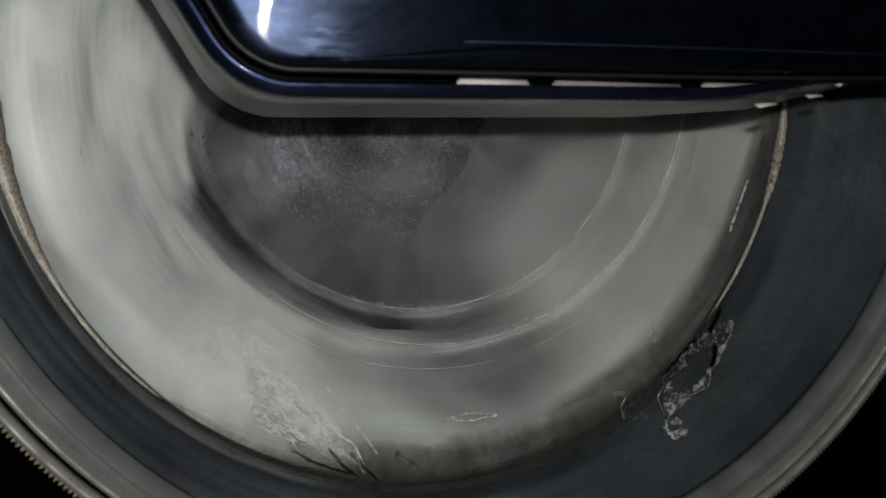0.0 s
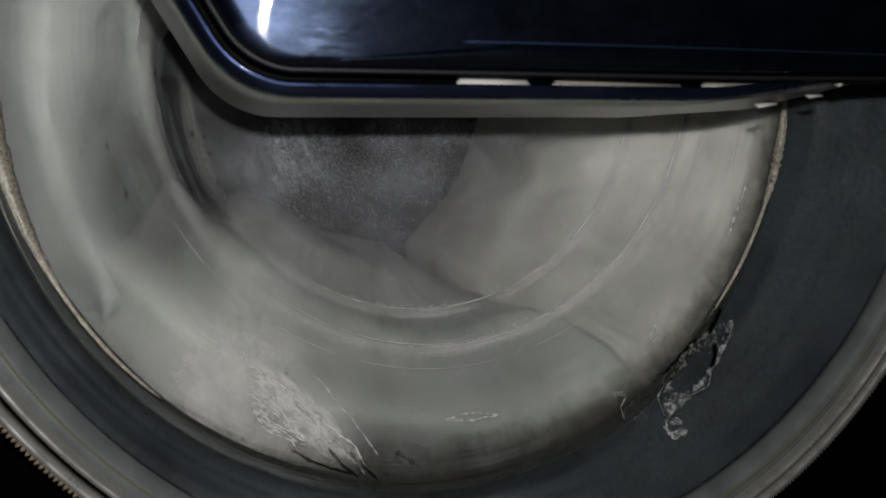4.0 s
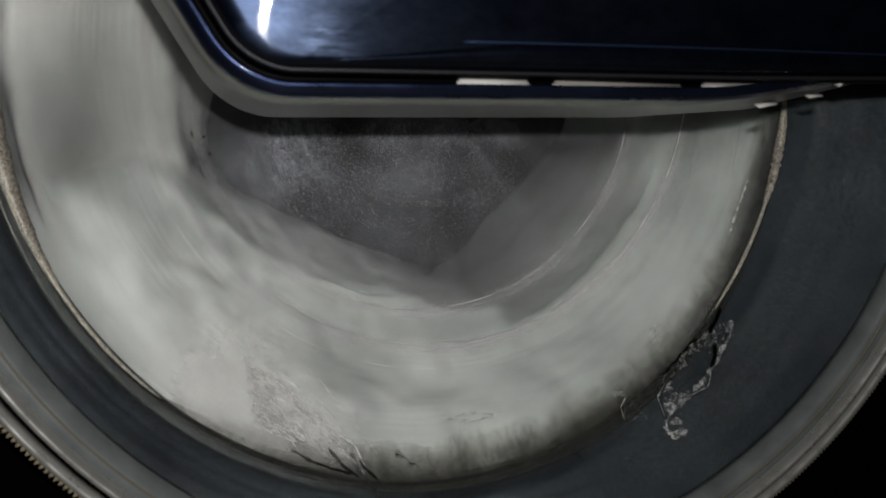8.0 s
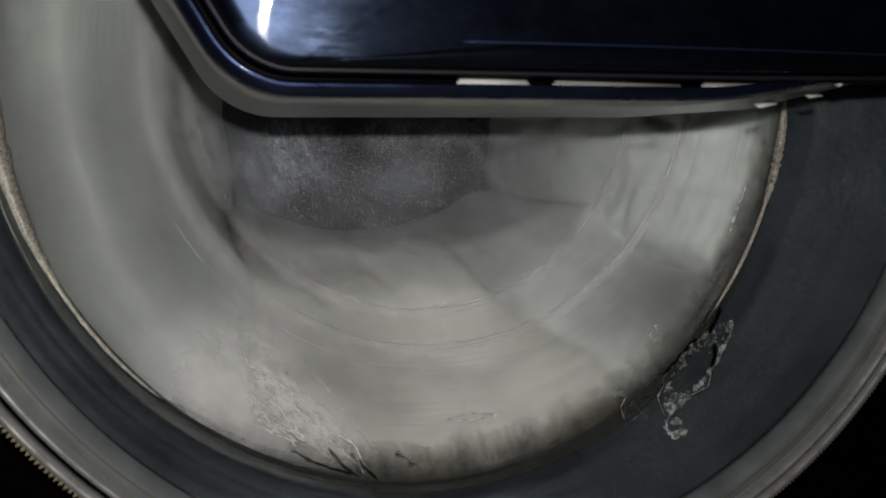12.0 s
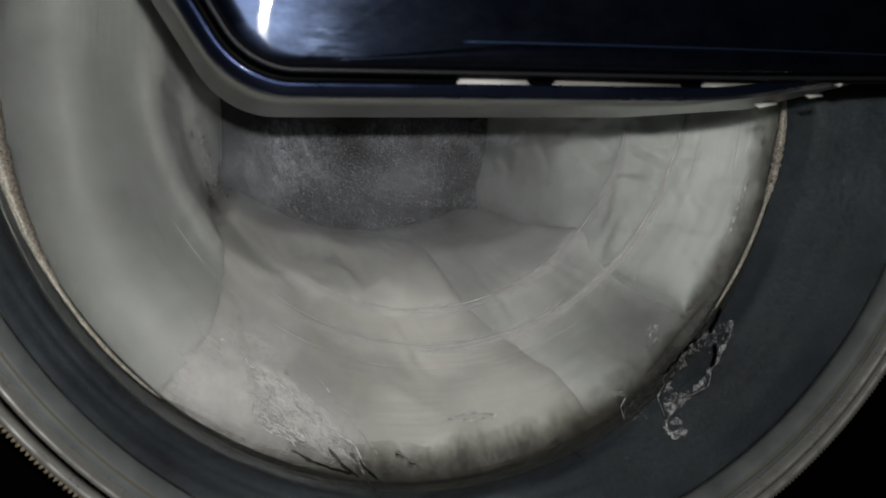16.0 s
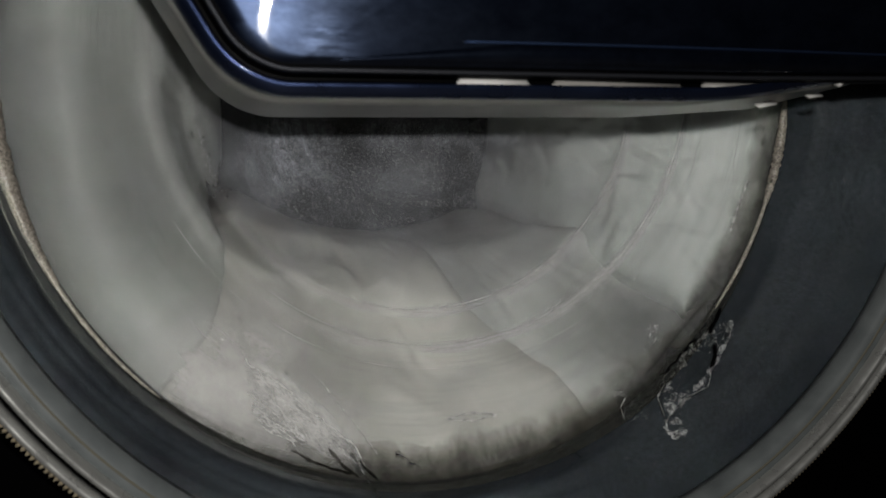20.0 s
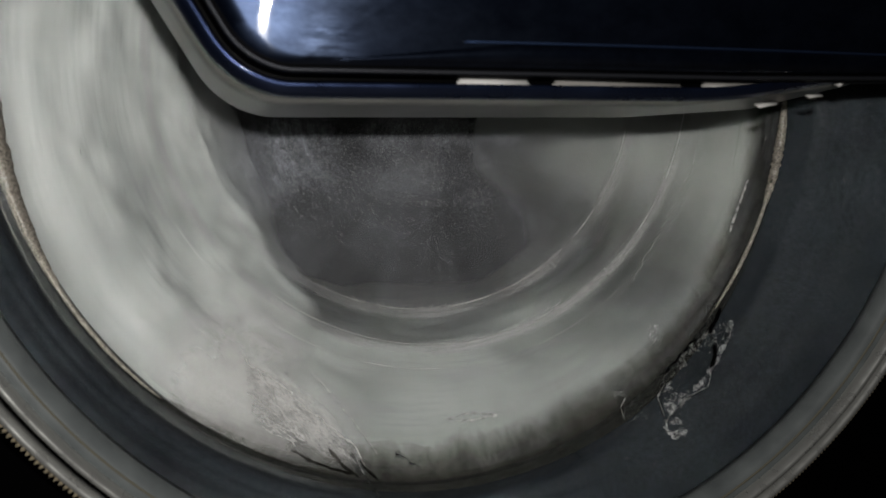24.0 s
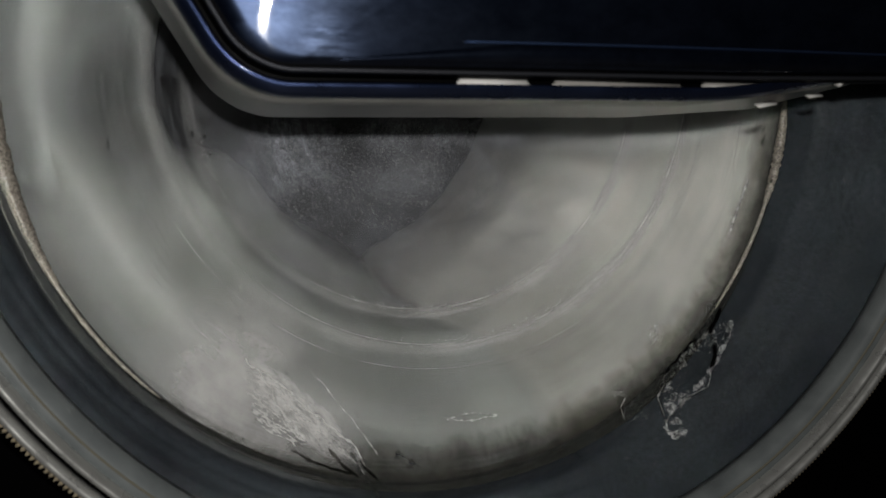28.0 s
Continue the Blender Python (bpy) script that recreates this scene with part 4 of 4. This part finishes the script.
def froth(hull, count, size, label, seed):
    """Small bubbles in a single layer: thin uneven rings that touch one another, gathered along the outline's edge."""
    r, verts, faces, made = random.Random(seed), [], [], 0
    edge = list(zip(hull, hull[1:] + hull[:1]))
    while made < count:
        (ax, az), (bx, bz) = r.choice(edge)
        t, off = r.random(), abs(r.gauss(0, 0.0032))
        cx, cz = sum(h[0] for h in hull) / len(hull), sum(h[1] for h in hull) / len(hull)
        x, z = ax + (bx - ax) * t, az + (bz - az) * t
        x, z = x + (cx - x) * off * 60, z + (cz - z) * off * 60
        if noise.noise((x * 220, z * 220, seed)) < r.uniform(-0.45, 0.3):
            continue
        made += 1
        p, n = on_glass(x, z)
        side = n.cross(Vector((0, 0, 1))).normalized()
        up = side.cross(n)
        rad, b, m = size * r.choice((0.5, 0.6, 0.8, 1.0, 1.7)), len(verts), 7
        w = size * r.uniform(0.08, 0.20)
        turn = r.random() * 6
        for k in range(m):
            a = turn + 2 * math.pi * k / m
            q = rad * r.uniform(0.8, 1.2)
            way = side * math.cos(a) + up * math.sin(a) * 1.2
            verts += [tuple(p + way * (q - w)), tuple(p + way * q + n * w * 1.4), tuple(p + way * (q + w))]
        for k in range(m):
            l = (k + 1) % m
            for c in range(3):
                d = (c + 1) % 3
                faces.append((b + 3 * k + c, b + 3 * k + d, b + 3 * l + d, b + 3 * l + c))
    ob = fix(link("soap_bubbles", verts, faces, M_FOAM))
    return tagged(ob, label, "soap bubbles", "", "stuff")


froth(((0.1268, -0.1260), (0.1210, -0.1345), (0.1130, -0.1470), (0.1040, -0.1570), (0.0900, -0.1680), (0.0838, -0.1710), (0.0850, -0.1655), (0.0980, -0.1540), (0.1100, -0.1420)), 420, 0.00048, "fine bubbles in a wet patch on the glass", 5)
froth(((0.0815, -0.1750), (0.0890, -0.1715), (0.0925, -0.1765), (0.0850, -0.1800)), 130, 0.00045, "fine bubbles below a wet patch on the glass", 6)
froth(((0.0710, -0.1665), (0.0770, -0.1650), (0.0760, -0.1720), (0.0700, -0.1740)), 50, 0.00042, "fine bubbles at the end of a water mark", 9)


def dust(count, seed):
    """Tiny pale specks on the glass over the rubber."""
    r, verts, faces = random.Random(seed), [], []
    for _ in range(count):
        a, d = radians(r.uniform(-78, 8)), r.triangular(0.186, 0.213, 0.200)
        p, n = on_glass(-0.012 + d * math.cos(a), -0.006 + d * math.sin(a))
        q, b = r.triangular(0.00005, 0.00022, 0.00006), len(verts)
        side = n.cross(Vector((0, 0, 1))).normalized()
        up = side.cross(n)
        verts += [tuple(p + v * q + n * 0.0002) for v in (side, up, -side, -up)] + [tuple(p + n * (0.0002 + q))]
        faces += [(b + k, b + (k + 1) % 4, b + 4) for k in range(4)] + [(b, b + 3, b + 2, b + 1)]
    ob = link("dust", verts, faces, M_EDGE)
    return tagged(ob, "fine pale specks of dust on the glass", "dust", "", "stuff")


dust(800, 8)

def beads(ring, a0, a1, count, seed):
    """Tiny droplets strung along a pressed ring of the glass."""
    r, verts, faces = random.Random(seed), [], []
    for _ in range(count):
        a = radians(r.triangular(a0, a1))
        d = ring[2] - 0.0030 + r.gauss(0, 0.0007)
        p, n = on_glass(ring[0] + d * math.cos(a), ring[1] + d * math.sin(a))
        q, b = r.uniform(0.00012, 0.00040), len(verts)
        side = n.cross(Vector((0, 0, 1))).normalized()
        up = side.cross(n)
        verts += [tuple(p + v * q + n * 0.0002) for v in (side, up, -side, -up)] + [tuple(p + n * (0.0002 + q))]
        faces += [(b + k, b + (k + 1) % 4, b + 4) for k in range(4)] + [(b, b + 3, b + 2, b + 1)]
    ob = link("droplets", verts, faces, M_SUDS)
    return tagged(ob, "string of tiny bright droplets along the glass ring", "droplets", "", "stuff")


def scale_specks(count, seed):
    """Fine dried specks on the flat end of the bowl, dense in the middle and in curved sweeps."""
    r, verts, faces = random.Random(seed), [], []
    while len(faces) < count * 5:
        x, z = r.gauss(-0.012, 0.046), r.gauss(-0.060, 0.024)
        d = math.hypot(x + 0.0062, z + 0.007)
        if d > 0.118 or z > -0.028 or noise.noise((d * 190, math.atan2(z, x) * 2, seed)) < r.uniform(-0.6, 0.3):
            continue
        p, n = Vector((x, glass_y(x, z), z)), Vector((0, -1, 0))
        q, b = r.triangular(0.00007, 0.00032, 0.0001), len(verts)
        verts += [tuple(p + v * q + n * 0.0002) for v in (Vector((1, 0, 0)), Vector((0, 0, 1)), Vector((-1, 0, 0)), Vector((0, 0, -1)))] + [tuple(p + n * (0.0002 + q))]
        faces += [(b + k, b + (k + 1) % 4, b + 4) for k in range(4)] + [(b, b + 3, b + 2, b + 1)]
    ob = link("limescale", verts, faces, M_SUDS)
    return tagged(ob, "fine white specks of dried limescale on the glass", "limescale", "", "stuff")


scale_specks(4200, 21)
beads(RING_B, 189, 213, 60, 14)
beads(RING_B, 235, 305, 110, 11)
beads(RING_A, 250, 325, 110, 12)
beads(RING_A, 330, 358, 22, 13)

# highlights of the pressed rings round the end of the bowl, put in as pale lines
M_RING_GLINT = material("ring_glint", (0.95, 0.95, 0.93), 0.2)


def broken(m, scale, lo, hi, least=0.15):
    """Leaves the material out in patches."""
    t = m.node_tree
    mix = t.nodes.new("ShaderNodeMixShader")
    wire(m, ramp(m, noise_of(m, scale, 4, 0.6), [(lo, grey(1.0)), (hi, grey(least))]), mix.inputs["Fac"])
    wire(m, bsdf(m).outputs[0], mix.inputs[1])
    wire(m, t.nodes.new("ShaderNodeBsdfTransparent").outputs[0], mix.inputs[2])
    wire(m, mix.outputs[0], t.nodes["Material Output"].inputs["Surface"])


broken(M_FOAM, 300, 0.32, 0.72, 0.25)
broken(M_RING_GLINT, 40, 0.36, 0.66, 0.05)


def ridge(ring, width, a0, a1):
    """A fine raised pale line for the highlight along part of a pressed ring, tapering out at both ends."""
    n, verts, faces = 110, [], []
    for k in range(n + 1):
        a = radians(a0 + (a1 - a0) * k / n)
        w = width * (0.1 + 0.9 * math.sin(math.pi * k / n) ** 0.5)
        for q in range(6):
            r, y = ring[2] - 0.0028 + w * math.cos(q * 1.047), ring[3] - 0.0026 + w * math.sin(q * 1.047)
            verts.append((ring[0] + r * math.cos(a), y, ring[1] + r * math.sin(a)))
    for k in range(n):
        for q in range(6):
            l = (q + 1) % 6
            faces.append((k * 6 + q, k * 6 + l, (k + 1) * 6 + l, (k + 1) * 6 + q))
    faces += [tuple(range(6)), tuple(n * 6 + q for q in range(6))]
    ob = fix(link("ring_glint", verts, faces, M_RING_GLINT, door, "pale line for the highlight on a pressed ring"))


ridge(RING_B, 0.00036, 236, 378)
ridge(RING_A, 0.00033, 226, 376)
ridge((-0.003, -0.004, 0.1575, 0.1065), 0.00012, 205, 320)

# ---------------------------------------------------------------- what moves: the drum and the load turn together
def turn_at(t):
    """Degrees anticlockwise, seen from the door."""
    if t <= 2.4:
        ks = ((0, -205), (0.2, -130), (0.4, -54), (0.5, -16), (0.6, 20), (0.8, 91), (1.0, 159), (1.2, 220), (1.4, 273), (1.5, 297),
              (1.6, 321), (1.7, 345), (1.8, 369), (1.9, 392), (2.0, 412), (2.1, 427), (2.2, 435), (2.3, 439), (2.4, 440))
        return float(np.interp(t, [k[0] for k in ks], [k[1] for k in ks]))
    if t <= 3.87:
        return 440.0
    if t <= 4.47:
        return 440 - 200 * (t - 3.87) ** 2
    if t <= 11.8:
        return 120 - 240 * (t - 5.5)
    if t <= 20.1:
        ks = ((11.8, 48), (11.9, 25), (12.0, 8), (12.1, 2), (12.2, 0))
        return -1440 + float(np.interp(t, [k[0] for k in ks], [k[1] for k in ks]))
    if t <= 20.6:
        ks = ((20.1, 0), (20.2, 5), (20.3, 19), (20.4, 43), (20.5, 70), (20.6, 97))
        return -1440 + float(np.interp(t, [k[0] for k in ks], [k[1] for k in ks]))
    return -1440 + 97 + 240 * (t - 20.6) - 13 * max(0.0, (t - 26.5) / 1.5) ** 2


def motions():
    steps = [k / 10 for k in range(281)]
    rows = [(t, pose(AX, 0, AZ, 0, -turn_at(t), 0)) for t in steps]
    for thing in [drum] + LOAD:
        walk(thing, rows)


motions()
